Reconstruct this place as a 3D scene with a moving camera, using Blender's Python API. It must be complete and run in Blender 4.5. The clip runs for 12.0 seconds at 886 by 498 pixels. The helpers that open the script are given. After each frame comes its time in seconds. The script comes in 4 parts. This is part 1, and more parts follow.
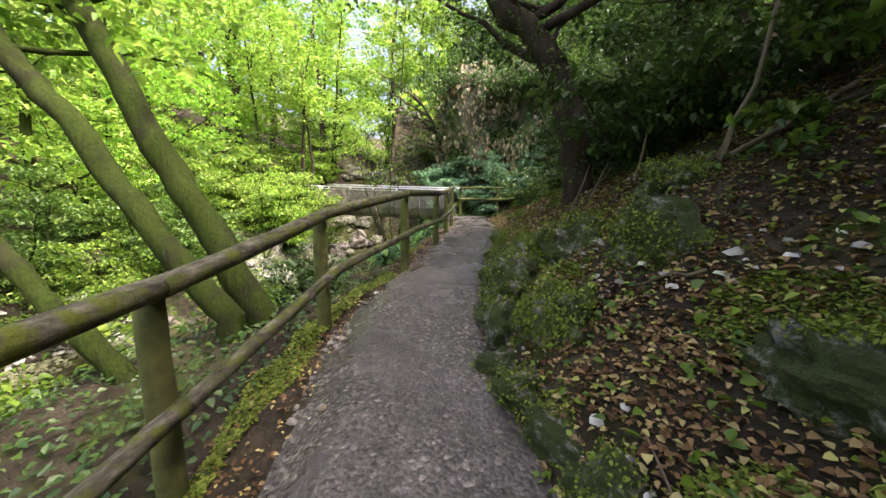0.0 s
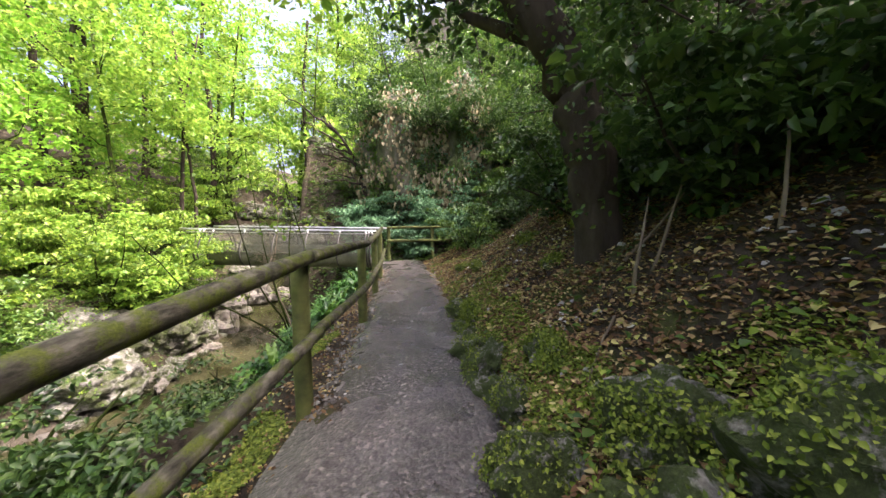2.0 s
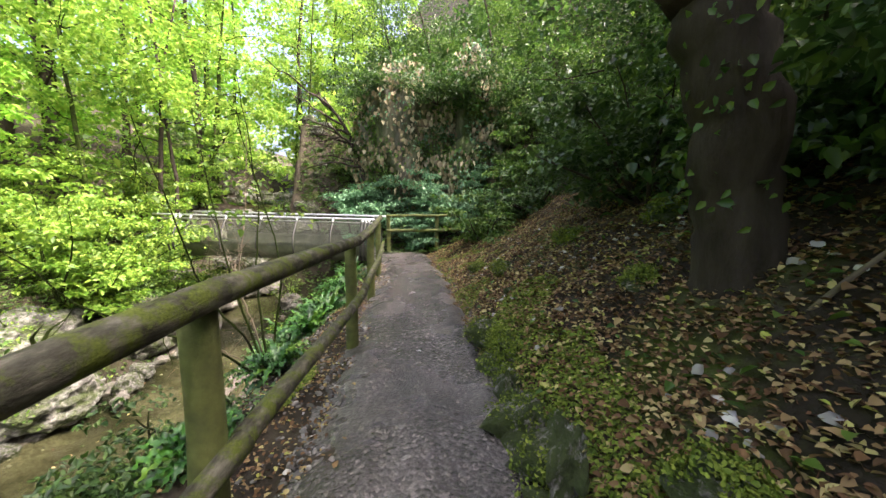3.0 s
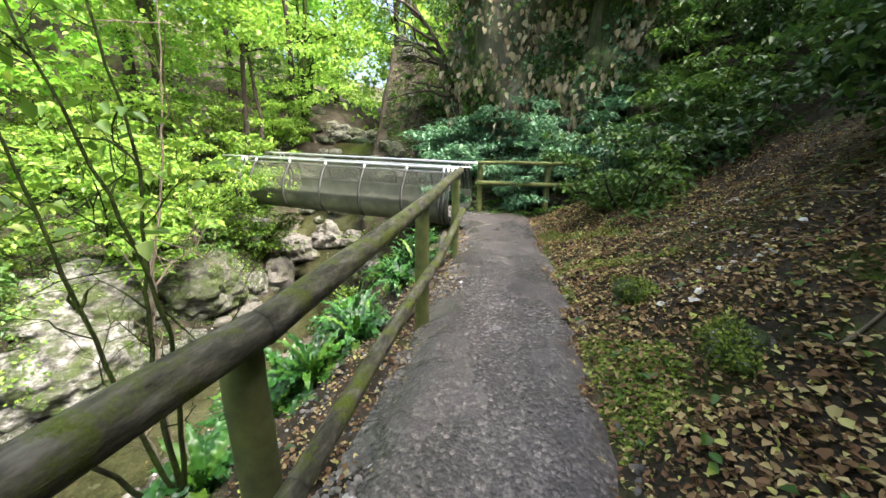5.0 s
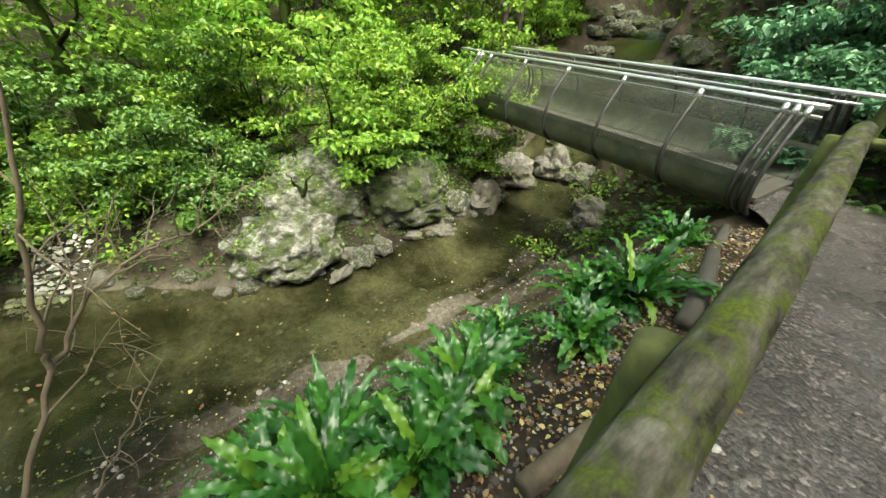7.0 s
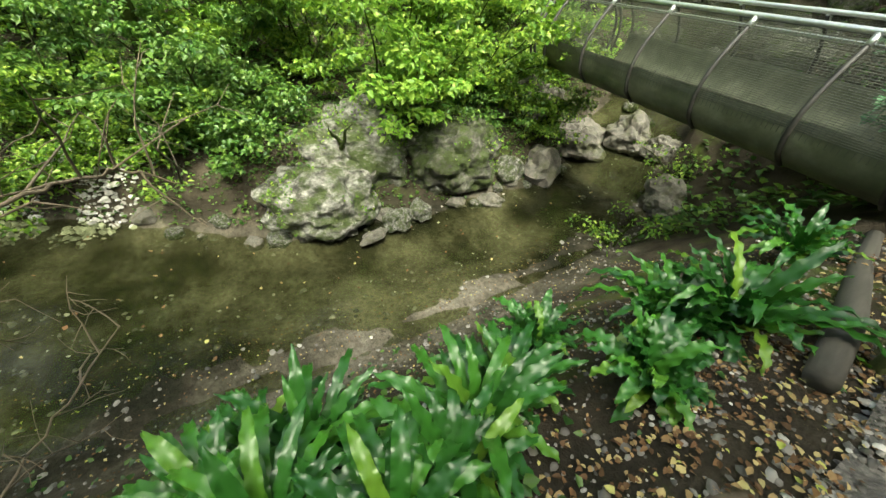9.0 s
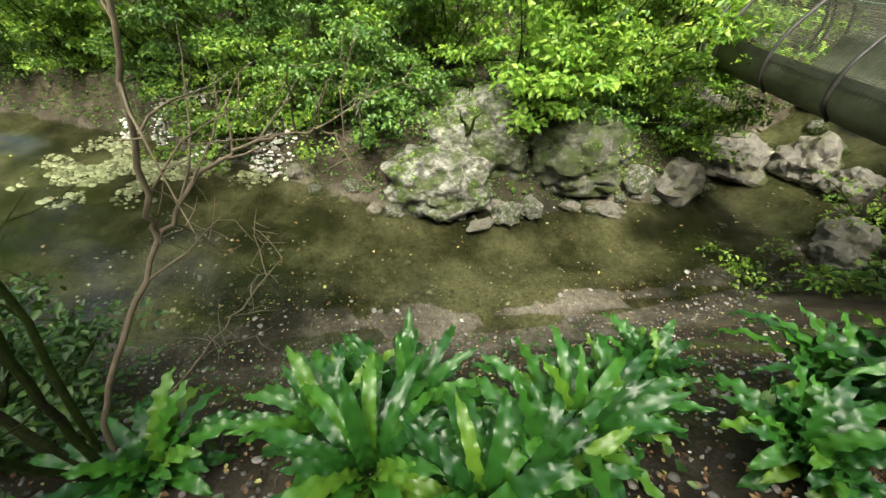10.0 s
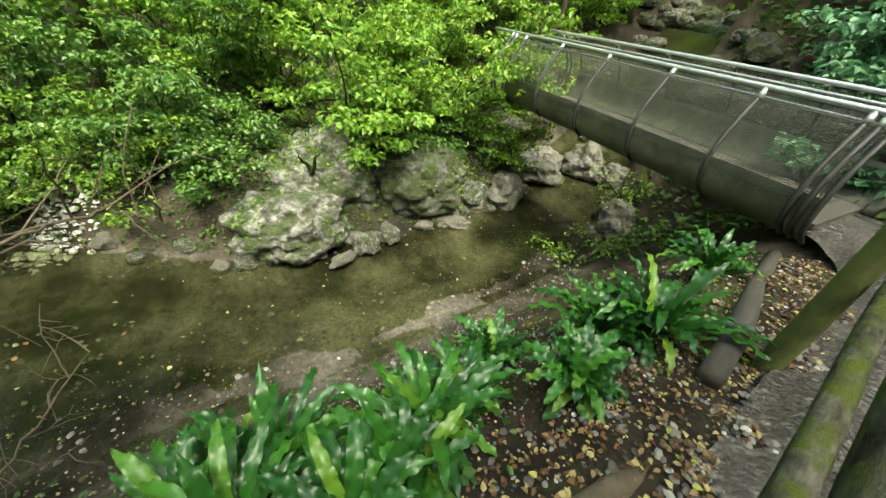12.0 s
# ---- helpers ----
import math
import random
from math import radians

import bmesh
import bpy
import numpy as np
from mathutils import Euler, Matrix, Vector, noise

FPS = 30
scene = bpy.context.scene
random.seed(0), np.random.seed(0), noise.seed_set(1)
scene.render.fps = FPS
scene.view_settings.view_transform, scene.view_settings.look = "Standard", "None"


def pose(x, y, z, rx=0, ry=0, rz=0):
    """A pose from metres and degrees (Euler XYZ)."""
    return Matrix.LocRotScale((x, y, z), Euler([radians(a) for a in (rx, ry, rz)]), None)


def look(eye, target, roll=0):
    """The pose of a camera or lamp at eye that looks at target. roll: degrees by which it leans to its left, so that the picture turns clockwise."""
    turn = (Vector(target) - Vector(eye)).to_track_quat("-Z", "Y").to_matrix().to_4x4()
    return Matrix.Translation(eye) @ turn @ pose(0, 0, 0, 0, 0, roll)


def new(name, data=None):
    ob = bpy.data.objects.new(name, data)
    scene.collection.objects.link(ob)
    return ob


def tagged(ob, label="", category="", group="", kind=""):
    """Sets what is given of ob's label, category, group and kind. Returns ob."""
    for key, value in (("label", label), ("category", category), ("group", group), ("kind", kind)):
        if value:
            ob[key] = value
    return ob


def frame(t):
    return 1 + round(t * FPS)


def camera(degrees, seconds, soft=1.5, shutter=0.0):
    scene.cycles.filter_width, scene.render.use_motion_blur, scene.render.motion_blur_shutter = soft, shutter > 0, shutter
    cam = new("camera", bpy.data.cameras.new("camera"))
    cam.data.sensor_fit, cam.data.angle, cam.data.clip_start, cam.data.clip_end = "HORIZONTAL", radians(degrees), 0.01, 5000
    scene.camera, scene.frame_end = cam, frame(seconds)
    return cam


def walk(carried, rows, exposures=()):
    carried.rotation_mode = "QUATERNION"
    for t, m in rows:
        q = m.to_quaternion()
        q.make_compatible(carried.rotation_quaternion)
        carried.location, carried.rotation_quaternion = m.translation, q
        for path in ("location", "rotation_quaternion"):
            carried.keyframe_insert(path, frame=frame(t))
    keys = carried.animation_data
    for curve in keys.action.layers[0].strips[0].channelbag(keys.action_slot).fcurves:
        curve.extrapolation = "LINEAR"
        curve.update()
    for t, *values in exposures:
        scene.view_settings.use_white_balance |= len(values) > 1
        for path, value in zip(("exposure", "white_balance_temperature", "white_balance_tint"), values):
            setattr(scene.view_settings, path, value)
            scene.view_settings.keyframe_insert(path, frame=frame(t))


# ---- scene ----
cam = camera(104.0, 12.0)
PATH = [
    (0, (1.071, -4.469, 1.01), (0.823, -2.512, 0.68), 0.5),
    (0.5, (0.921, -3.99, 1.056), (0.811, -2.01, 0.797), 0.1),
    (1, (0.854, -3.397, 1.086), (0.822, -1.411, 0.849), -0.5),
    (1.5, (0.728, -2.858, 1.105), (0.855, -0.872, 0.906), 0.5),
    (2, (0.697, -2.284, 1.167), (0.888, -0.297, 1.036), -0.6),
    (2.5, (0.672, -1.712, 1.204), (0.846, 0.276, 1.08), -0.9),
    (2.7, (0.635, -1.477, 1.211), (0.835, 0.507, 1.058), -0.1),
    (4.3, (0.643, 0.692, 1.274), (0.585, 2.651, 0.875), 1.9),
    (4.5, (0.67, 0.945, 1.291), (0.534, 2.888, 0.839), 1.5),
    (5, (0.726, 1.495, 1.38), (0.358, 3.383, 0.833), 1.0),
    (5.5, (0.614, 2.064, 1.438), (0.095, 3.87, 0.752), 2.0),
    (6, (0.502, 2.59, 1.399), (-0.276, 4.238, 0.575), 3.3),
    (6.5, (0.29, 3.04, 1.386), (-0.808, 4.419, 0.441), 4.4),
    (7, (0.128, 3.491, 1.415), (-1.171, 4.587, 0.361), 3.8),
    (7.2, (0.061, 3.675, 1.415), (-1.276, 4.692, 0.329), 3.9),
    (8.8, (-0.208, 3.942, 1.199), (-1.515, 4.88, 0.011), 5.9),
    (9, (-0.221, 3.898, 1.166), (-1.57, 4.716, -0.064), 5.0),
    (9.5, (-0.243, 3.8, 1.163), (-1.683, 4.329, -0.12), 4.2),
    (10, (-0.245, 3.734, 1.156), (-1.733, 4.05, -0.142), 4.7),
    (10.5, (-0.238, 3.681, 1.141), (-1.737, 3.839, -0.174), 4.9),
    (11, (-0.233, 3.67, 1.15), (-1.739, 3.785, -0.161), 5.0),
    (11.5, (-0.229, 3.701, 1.155), (-1.736, 4.037, -0.116), 6.2),
    (12, (-0.025, 3.895, 1.338), (-1.362, 4.869, 0.212), 7.2),
]
walk(cam, [(t, look(eye, target, roll)) for t, eye, target, roll in PATH], exposures=[(0, 2.5, 6500, 24), (1, 2.55, 6400, 30), (2.7, 2.65, 6450, 23), (4.5, 2.85, 6000, 14), (5.5, 2.4, 6200, 11), (7.2, 1.95, 6450, -3), (9, 1.9, 6450, -5), (10.5, 2.0, 6450, 5), (11.5, 2.05, 6450, 8), (12, 1.87, 6450, -5)])

# ---------- world, sun, exposure ----------
world = bpy.data.worlds.new("world")
scene.world = world
world.use_nodes = True
wn = world.node_tree
sky = wn.nodes.new("ShaderNodeTexSky")
sky.sky_type = "NISHITA"
sky.sun_disc = False
sky.sun_elevation = radians(58)
sky.sun_rotation = radians(108)
sky.dust_density = 10.0
sky.ozone_density = 0.3
sky.air_density = 0.8
wn.links.new(sky.outputs[0], wn.nodes["Background"].inputs[0])
wn.nodes["Background"].inputs[1].default_value = 0.15
sun_data = bpy.data.lights.new("sun", "SUN")
sun_data.energy = 2.1
sun_data.angle = radians(18)
sun_data.color = (1.0, 0.95, 0.84)
sun = new("sun", sun_data)
sun.matrix_world = look((25.4, -8.3, 42), (0, 0, 0))


# ---------- materials ----------
def material(name):
    m = bpy.data.materials.new(name)
    m.use_nodes = True
    nt = m.node_tree
    b = nt.nodes["Principled BSDF"]
    return m, nt, b


def noise_node(nt, scale, detail=6.0, rough=0.6, vec=None, stretch=None):
    n = nt.nodes.new("ShaderNodeTexNoise")
    n.inputs["Scale"].default_value = scale
    n.inputs["Detail"].default_value = detail
    n.inputs["Roughness"].default_value = rough
    tc = nt.nodes.new("ShaderNodeTexCoord")
    src = tc.outputs["Object"]
    if stretch:
        mp = nt.nodes.new("ShaderNodeMapping")
        mp.inputs["Scale"].default_value = stretch
        nt.links.new(src, mp.inputs[0])
        src = mp.outputs[0]
    nt.links.new(src, n.inputs["Vector"])
    return n.outputs["Fac"]


def ramp(nt, fac, stops):
    r = nt.nodes.new("ShaderNodeValToRGB")
    els = r.color_ramp.elements
    while len(els) < len(stops):
        els.new(0.5)
    for e, (p, c) in zip(els, stops):
        e.position = p
        e.color = (*c, 1) if len(c) == 3 else c
    nt.links.new(fac, r.inputs[0])
    return r.outputs[0]


def mix(nt, fac, a, b):
    n = nt.nodes.new("ShaderNodeMix")
    n.data_type = "RGBA"
    for s, v in ((n.inputs[0], fac), (n.inputs[6], a), (n.inputs[7], b)):
        if isinstance(v, (float, int)):
            s.default_value = v
        elif isinstance(v, tuple):
            s.default_value = (*v, 1)
        else:
            nt.links.new(v, s)
    return n.outputs[2]


def up_facing(nt, low, high):
    ge = nt.nodes.new("ShaderNodeNewGeometry")
    sx = nt.nodes.new("ShaderNodeSeparateXYZ")
    nt.links.new(ge.outputs["Normal"], sx.inputs[0])
    mr = nt.nodes.new("ShaderNodeMapRange")
    mr.inputs[1].default_value = low
    mr.inputs[2].default_value = high
    nt.links.new(sx.outputs[2], mr.inputs[0])
    return mr.outputs[0]


def times(nt, a, b):
    n = nt.nodes.new("ShaderNodeMath")
    n.operation = "MULTIPLY"
    nt.links.new(a, n.inputs[0])
    nt.links.new(b, n.inputs[1])
    return n.outputs[0]


def bump(nt, b, height, strength, dist):
    n = nt.nodes.new("ShaderNodeBump")
    n.inputs["Strength"].default_value = strength
    n.inputs["Distance"].default_value = dist
    nt.links.new(height, n.inputs["Height"])
    nt.links.new(n.outputs[0], b.inputs["Normal"])


def fbm_mat(name, scale, stops, rough=0.9, bump_scale=30, bump_d=0.02, moss=None, moss_cover=(0.45, 0.6), up=None, stretch=None, rough_stops=None):
    m, nt, b = material(name)
    col = ramp(nt, noise_node(nt, scale, 8, 0.65, stretch=stretch), stops)
    if moss:
        f = ramp(nt, noise_node(nt, scale * 0.45, 6, 0.7), [(moss_cover[0], (0, 0, 0)), (moss_cover[1], (1, 1, 1))])
        if up:
            f = times(nt, f, up_facing(nt, *up))
        col = mix(nt, f, col, ramp(nt, noise_node(nt, scale * 6, 4), [(0.3, tuple(c * 0.5 for c in moss)), (0.7, moss)]))
    nt.links.new(col, b.inputs["Base Color"])
    b.inputs["Roughness"].default_value = rough
    if rough_stops:
        nt.links.new(ramp(nt, noise_node(nt, 1.3, 4), rough_stops), b.inputs["Roughness"])
    bump(nt, b, noise_node(nt, bump_scale, 8, 0.7, stretch=stretch), 0.9, bump_d)
    return m


def leaf_mat(name, stops, gloss=0.45, trans=0.45):
    m, nt, b = material(name)
    ge = nt.nodes.new("ShaderNodeNewGeometry")
    col = ramp(nt, ge.outputs["Random Per Island"], stops)
    nt.links.new(col, b.inputs["Base Color"])
    b.inputs["Roughness"].default_value = gloss
    tr = nt.nodes.new("ShaderNodeBsdfTranslucent")
    nt.links.new(col, tr.inputs[0])
    mx = nt.nodes.new("ShaderNodeMixShader")
    mx.inputs[0].default_value = trans
    nt.links.new(b.outputs[0], mx.inputs[1])
    nt.links.new(tr.outputs[0], mx.inputs[2])
    nt.links.new(mx.outputs[0], nt.nodes["Material Output"].inputs[0])
    return m


SOIL = fbm_mat("forest_floor", 2.2, [(0.25, (0.016, 0.014, 0.010)), (0.5, (0.046, 0.038, 0.027)), (0.75, (0.105, 0.086, 0.060))], 0.95, 22, 0.05,
               moss=(0.085, 0.12, 0.02), moss_cover=(0.54, 0.68))
GRAVEL, g_nt, g_b = material("wet_gravel")
g_fine = ramp(g_nt, noise_node(g_nt, 38, 7, 0.8), [(0.3, (0.026, 0.024, 0.022)), (0.47, (0.080, 0.074, 0.068)), (0.62, (0.155, 0.146, 0.137)), (0.78, (0.33, 0.315, 0.30))])
g_big = ramp(g_nt, noise_node(g_nt, 1.4, 5, 0.6, stretch=(1.8, 0.5, 1)), [(0.25, (0.5, 0.48, 0.46)), (0.75, (1.4, 1.37, 1.34))])
g_vo = g_nt.nodes.new("ShaderNodeTexVoronoi")
g_vo.inputs["Scale"].default_value = 46
g_tc = g_nt.nodes.new("ShaderNodeTexCoord")
g_nt.links.new(g_tc.outputs["Object"], g_vo.inputs["Vector"])
g_peb = ramp(g_nt, g_vo.outputs["Color"], [(0.2, (0.6, 0.6, 0.6)), (0.75, (1.0, 1.0, 1.0)), (0.9, (1.9, 1.85, 1.8))])
g_col = g_fine
for layer in (g_big, g_peb):
    g_mul = g_nt.nodes.new("ShaderNodeMix")
    g_mul.data_type, g_mul.blend_type = "RGBA", "MULTIPLY"
    g_mul.inputs[0].default_value = 1.0
    g_nt.links.new(g_col, g_mul.inputs[6])
    g_nt.links.new(layer, g_mul.inputs[7])
    g_col = g_mul.outputs[2]
g_nt.links.new(g_col, g_b.inputs["Base Color"])
g_nt.links.new(ramp(g_nt, noise_node(g_nt, 0.9, 4), [(0.38, (0.10, 0.10, 0.10)), (0.66, (0.48, 0.48, 0.48))]), g_b.inputs["Roughness"])
g_hm = g_nt.nodes.new("ShaderNodeMath")
g_hm.operation = "SUBTRACT"
g_nt.links.new(noise_node(g_nt, 55, 8, 0.7), g_hm.inputs[0])
g_nt.links.new(g_vo.outputs["Distance"], g_hm.inputs[1])
bump(g_nt, g_b, g_hm.outputs[0], 0.6, 0.012)
s_nt = SOIL.node_tree
s_b = s_nt.nodes["Principled BSDF"]
s_at = s_nt.nodes.new("ShaderNodeAttribute")
s_at.attribute_name = "silt"
s_col = s_b.inputs["Base Color"].links[0].from_socket
s_bed = ramp(s_nt, noise_node(s_nt, 0.75, 9, 0.62), [(0.38, (0.014, 0.014, 0.009)), (0.47, (0.042, 0.038, 0.027)), (0.55, (0.092, 0.083, 0.064)), (0.68, (0.175, 0.158, 0.13))])
s_spk = s_nt.nodes.new("ShaderNodeMix")
s_spk.data_type, s_spk.blend_type = "RGBA", "MULTIPLY"
s_spk.inputs[0].default_value = 1.0
s_nt.links.new(s_bed, s_spk.inputs[6])
s_nt.links.new(ramp(s_nt, noise_node(s_nt, 17, 8, 0.75), [(0.34, (0.55, 0.54, 0.52)), (0.5, (0.95, 0.94, 0.92)), (0.68, (1.3, 1.29, 1.27))]), s_spk.inputs[7])
s_bed = s_spk.outputs[2]
s_nt.links.new(mix(s_nt, s_at.outputs["Fac"], s_col, s_bed), s_b.inputs["Base Color"])
BARK = fbm_mat("mossy_bark", 6, [(0.3, (0.008, 0.007, 0.005)), (0.55, (0.022, 0.019, 0.013)), (0.8, (0.05, 0.044, 0.031))], 0.95, 14, 0.06,
               moss=(0.040, 0.062, 0.010), moss_cover=(0.34, 0.50), stretch=(1, 1, 0.25))
DARKBARK = fbm_mat("dark_bark", 6, [(0.3, (0.02, 0.016, 0.012)), (0.6, (0.055, 0.045, 0.034)), (0.85, (0.10, 0.085, 0.065))], 0.95, 18, 0.03, stretch=(1, 1, 0.3))
TWIG = fbm_mat("dry_twig", 9, [(0.3, (0.07, 0.055, 0.036)), (0.7, (0.17, 0.135, 0.09))], 0.9, 40, 0.004)
RAIL = fbm_mat("weathered_round_wood", 26, [(0.34, (0.018, 0.018, 0.013)), (0.5, (0.068, 0.067, 0.049)), (0.7, (0.175, 0.172, 0.135))], 0.85, 55, 0.010,
               moss=(0.10, 0.13, 0.022), moss_cover=(0.47, 0.6), stretch=(1, 0.3, 1))
POST = fbm_mat("algae_green_post", 7, [(0.25, (0.035, 0.04, 0.014)), (0.55, (0.10, 0.115, 0.028)), (0.8, (0.18, 0.19, 0.06))], 0.9, 45, 0.006)
ROCK = fbm_mat("mossy_limestone", 6.0, [(0.36, (0.028, 0.027, 0.022)), (0.46, (0.11, 0.105, 0.09)), (0.56, (0.24, 0.235, 0.21)), (0.70, (0.45, 0.44, 0.40))], 0.9, 7, 0.14,
               moss=(0.065, 0.09, 0.018), moss_cover=(0.44, 0.58))
MOSSROCK = fbm_mat("moss_covered_stone", 4.0, [(0.35, (0.07, 0.066, 0.055)), (0.5, (0.26, 0.25, 0.22)), (0.7, (0.6, 0.6, 0.55))], 0.9, 10, 0.09,
                   moss=(0.06, 0.095, 0.012), moss_cover=(0.38, 0.47))
MOSSDARK = fbm_mat("mossy_dark_limestone", 5.0, [(0.36, (0.02, 0.019, 0.015)), (0.5, (0.07, 0.066, 0.055)), (0.66, (0.19, 0.185, 0.16)), (0.78, (0.36, 0.35, 0.31))], 0.9, 7, 0.14,
                   moss=(0.06, 0.085, 0.015), moss_cover=(0.42, 0.56))
# Dark stone for wet rocks, and for boulders that stand in for bridge shade
DARKROCK = fbm_mat("wet_and_shade_dark_rock", 4, [(0.3, (0.05, 0.045, 0.04)), (0.55, (0.13, 0.12, 0.10)), (0.8, (0.25, 0.235, 0.21))], 0.55, 10, 0.04,
                   moss=(0.07, 0.08, 0.02), moss_cover=(0.5, 0.7))
PALESTONE = fbm_mat("pale_bare_limestone", 9, [(0.3, (0.3, 0.29, 0.25)), (0.5, (0.55, 0.54, 0.49)), (0.75, (0.75, 0.74, 0.69))], 0.85, 14, 0.03, moss=(0.07, 0.1, 0.02), moss_cover=(0.6, 0.68))
CLIFF = fbm_mat("overgrown_cliff", 1.2, [(0.3, (0.06, 0.055, 0.045)), (0.5, (0.20, 0.18, 0.14)), (0.75, (0.38, 0.35, 0.29))], 0.95, 6, 0.2,
                moss=(0.06, 0.085, 0.02), moss_cover=(0.42, 0.58), stretch=(1, 1, 0.35))
STEEL = fbm_mat("galvanised_steel", 12, [(0.3, (0.46, 0.47, 0.47)), (0.7, (0.68, 0.69, 0.69))], 0.38, 60, 0.0008)
STEEL.node_tree.nodes["Principled BSDF"].inputs["Metallic"].default_value = 0.85
DARKSTEEL = fbm_mat("dull_steel", 8, [(0.3, (0.011, 0.011, 0.009)), (0.7, (0.034, 0.033, 0.028))], 0.55, 60, 0.001)
SKIN = fbm_mat("algae_stained_sheet", 2.5, [(0.3, (0.036, 0.044, 0.020)), (0.5, (0.08, 0.088, 0.05)), (0.75, (0.17, 0.175, 0.12))], 0.55, 20, 0.004)
WIRE = fbm_mat("mesh_wire", 8, [(0.3, (0.024, 0.027, 0.017)), (0.7, (0.075, 0.08, 0.058))], 0.45, 60, 0.0005)
PLANK = fbm_mat("weathered_plank", 6, [(0.3, (0.028, 0.026, 0.02)), (0.7, (0.08, 0.074, 0.06))], 0.85, 30, 0.005, stretch=(1, 0.15, 1))

# Leaf tones: BRIGHT has sunlight put into its colour, DARK has shade
BRIGHT = leaf_mat("sunlit_tone_leaves", [(0.0, (0.09, 0.20, 0.018)), (0.5, (0.18, 0.33, 0.035)), (1.0, (0.31, 0.44, 0.07))], 0.5, 0.55)
LIME = leaf_mat("lime_maple_leaves", [(0.0, (0.11, 0.27, 0.02)), (0.5, (0.18, 0.39, 0.035)), (1.0, (0.29, 0.49, 0.06))], 0.5, 0.6)
MID = leaf_mat("woodland_leaves", [(0.0, (0.03, 0.085, 0.012)), (0.5, (0.07, 0.15, 0.02)), (1.0, (0.13, 0.21, 0.03))], 0.45, 0.4)
DARK = leaf_mat("shade_tone_leaves", [(0.0, (0.02, 0.055, 0.012)), (0.5, (0.04, 0.095, 0.017)), (1.0, (0.085, 0.155, 0.025))], 0.4, 0.35)
BLUISH = leaf_mat("bluish_herb_leaves", [(0.0, (0.05, 0.13, 0.06)), (0.5, (0.09, 0.21, 0.10)), (1.0, (0.16, 0.30, 0.14))], 0.5, 0.3)
FERN = leaf_mat("glossy_fern", [(0.0, (0.012, 0.058, 0.008)), (0.55, (0.026, 0.105, 0.012)), (0.85, (0.05, 0.16, 0.015)), (1.0, (0.12, 0.22, 0.02))], 0.36, 0.18)
f_nt = FERN.node_tree
f_ob = f_nt.nodes.new("ShaderNodeObjectInfo")
for n in f_nt.nodes:
    if n.bl_idname == "ShaderNodeValToRGB":
        f_nt.links.new(f_ob.outputs["Random"], n.inputs[0])
bump(f_nt, f_nt.nodes["Principled BSDF"], noise_node(f_nt, 30, 2), 0.14, 0.004)
f_nt.nodes["Principled BSDF"].inputs["Specular IOR Level"].default_value = 0.5
GREEN = leaf_mat("bush_leaves", [(0.0, (0.05, 0.12, 0.012)), (0.5, (0.11, 0.21, 0.018)), (0.85, (0.20, 0.31, 0.03)), (1.0, (0.32, 0.42, 0.07))], 0.45, 0.45)
MOSS = leaf_mat("moss_tufts", [(0.0, (0.06, 0.10, 0.008)), (0.5, (0.13, 0.19, 0.015)), (1.0, (0.25, 0.31, 0.04))], 0.8, 0.2)
TAN = leaf_mat("hanging_dry_growth", [(0.0, (0.12, 0.095, 0.05)), (0.5, (0.24, 0.20, 0.11)), (1.0, (0.36, 0.33, 0.2))], 0.8, 0.2)
LITTER = leaf_mat("dead_leaves", [(0.0, (0.06, 0.035, 0.018)), (0.4, (0.15, 0.085, 0.04)), (0.72, (0.27, 0.19, 0.09)), (0.9, (0.42, 0.36, 0.16)), (1.0, (0.32, 0.36, 0.07))], 0.6, 0.1)
PALEPEBBLE = leaf_mat("pale_stones", [(0.0, (0.16, 0.155, 0.14)), (0.5, (0.34, 0.33, 0.30)), (1.0, (0.6, 0.59, 0.56))], 0.8, 0.0)
PEBBLE = leaf_mat("small_stones", [(0.0, (0.05, 0.046, 0.04)), (0.6, (0.13, 0.12, 0.108)), (0.92, (0.24, 0.225, 0.205)), (1.0, (0.45, 0.43, 0.40))], 0.75, 0.0)

for m_dull in (SOIL, BARK, DARKBARK, RAIL, LITTER):
    m_dull.node_tree.nodes["Principled BSDF"].inputs["Specular IOR Level"].default_value = 0.12

WATER, wt, wb = material("shallow_water")
wt.nodes.remove(wb)
w_tr = wt.nodes.new("ShaderNodeBsdfTransparent")
w_tr.inputs[0].default_value = (0.66, 0.70, 0.54, 1)
w_gl = wt.nodes.new("ShaderNodeBsdfGlossy")
w_gl.inputs["Roughness"].default_value = 0.06
w_fr = wt.nodes.new("ShaderNodeFresnel")
w_fr.inputs[0].default_value = 1.33
w_mx = wt.nodes.new("ShaderNodeMixShader")
wt.links.new(w_fr.outputs[0], w_mx.inputs[0])
wt.links.new(w_tr.outputs[0], w_mx.inputs[1])
wt.links.new(w_gl.outputs[0], w_mx.inputs[2])
wt.links.new(w_mx.outputs[0], wt.nodes["Material Output"].inputs[0])
w_bp = wt.nodes.new("ShaderNodeBump")
w_bp.inputs["Strength"].default_value = 0.25
w_bp.inputs["Distance"].default_value = 0.02
wt.links.new(noise_node(wt, 5, 3), w_bp.inputs["Height"])
wt.links.new(w_bp.outputs[0], w_gl.inputs["Normal"])


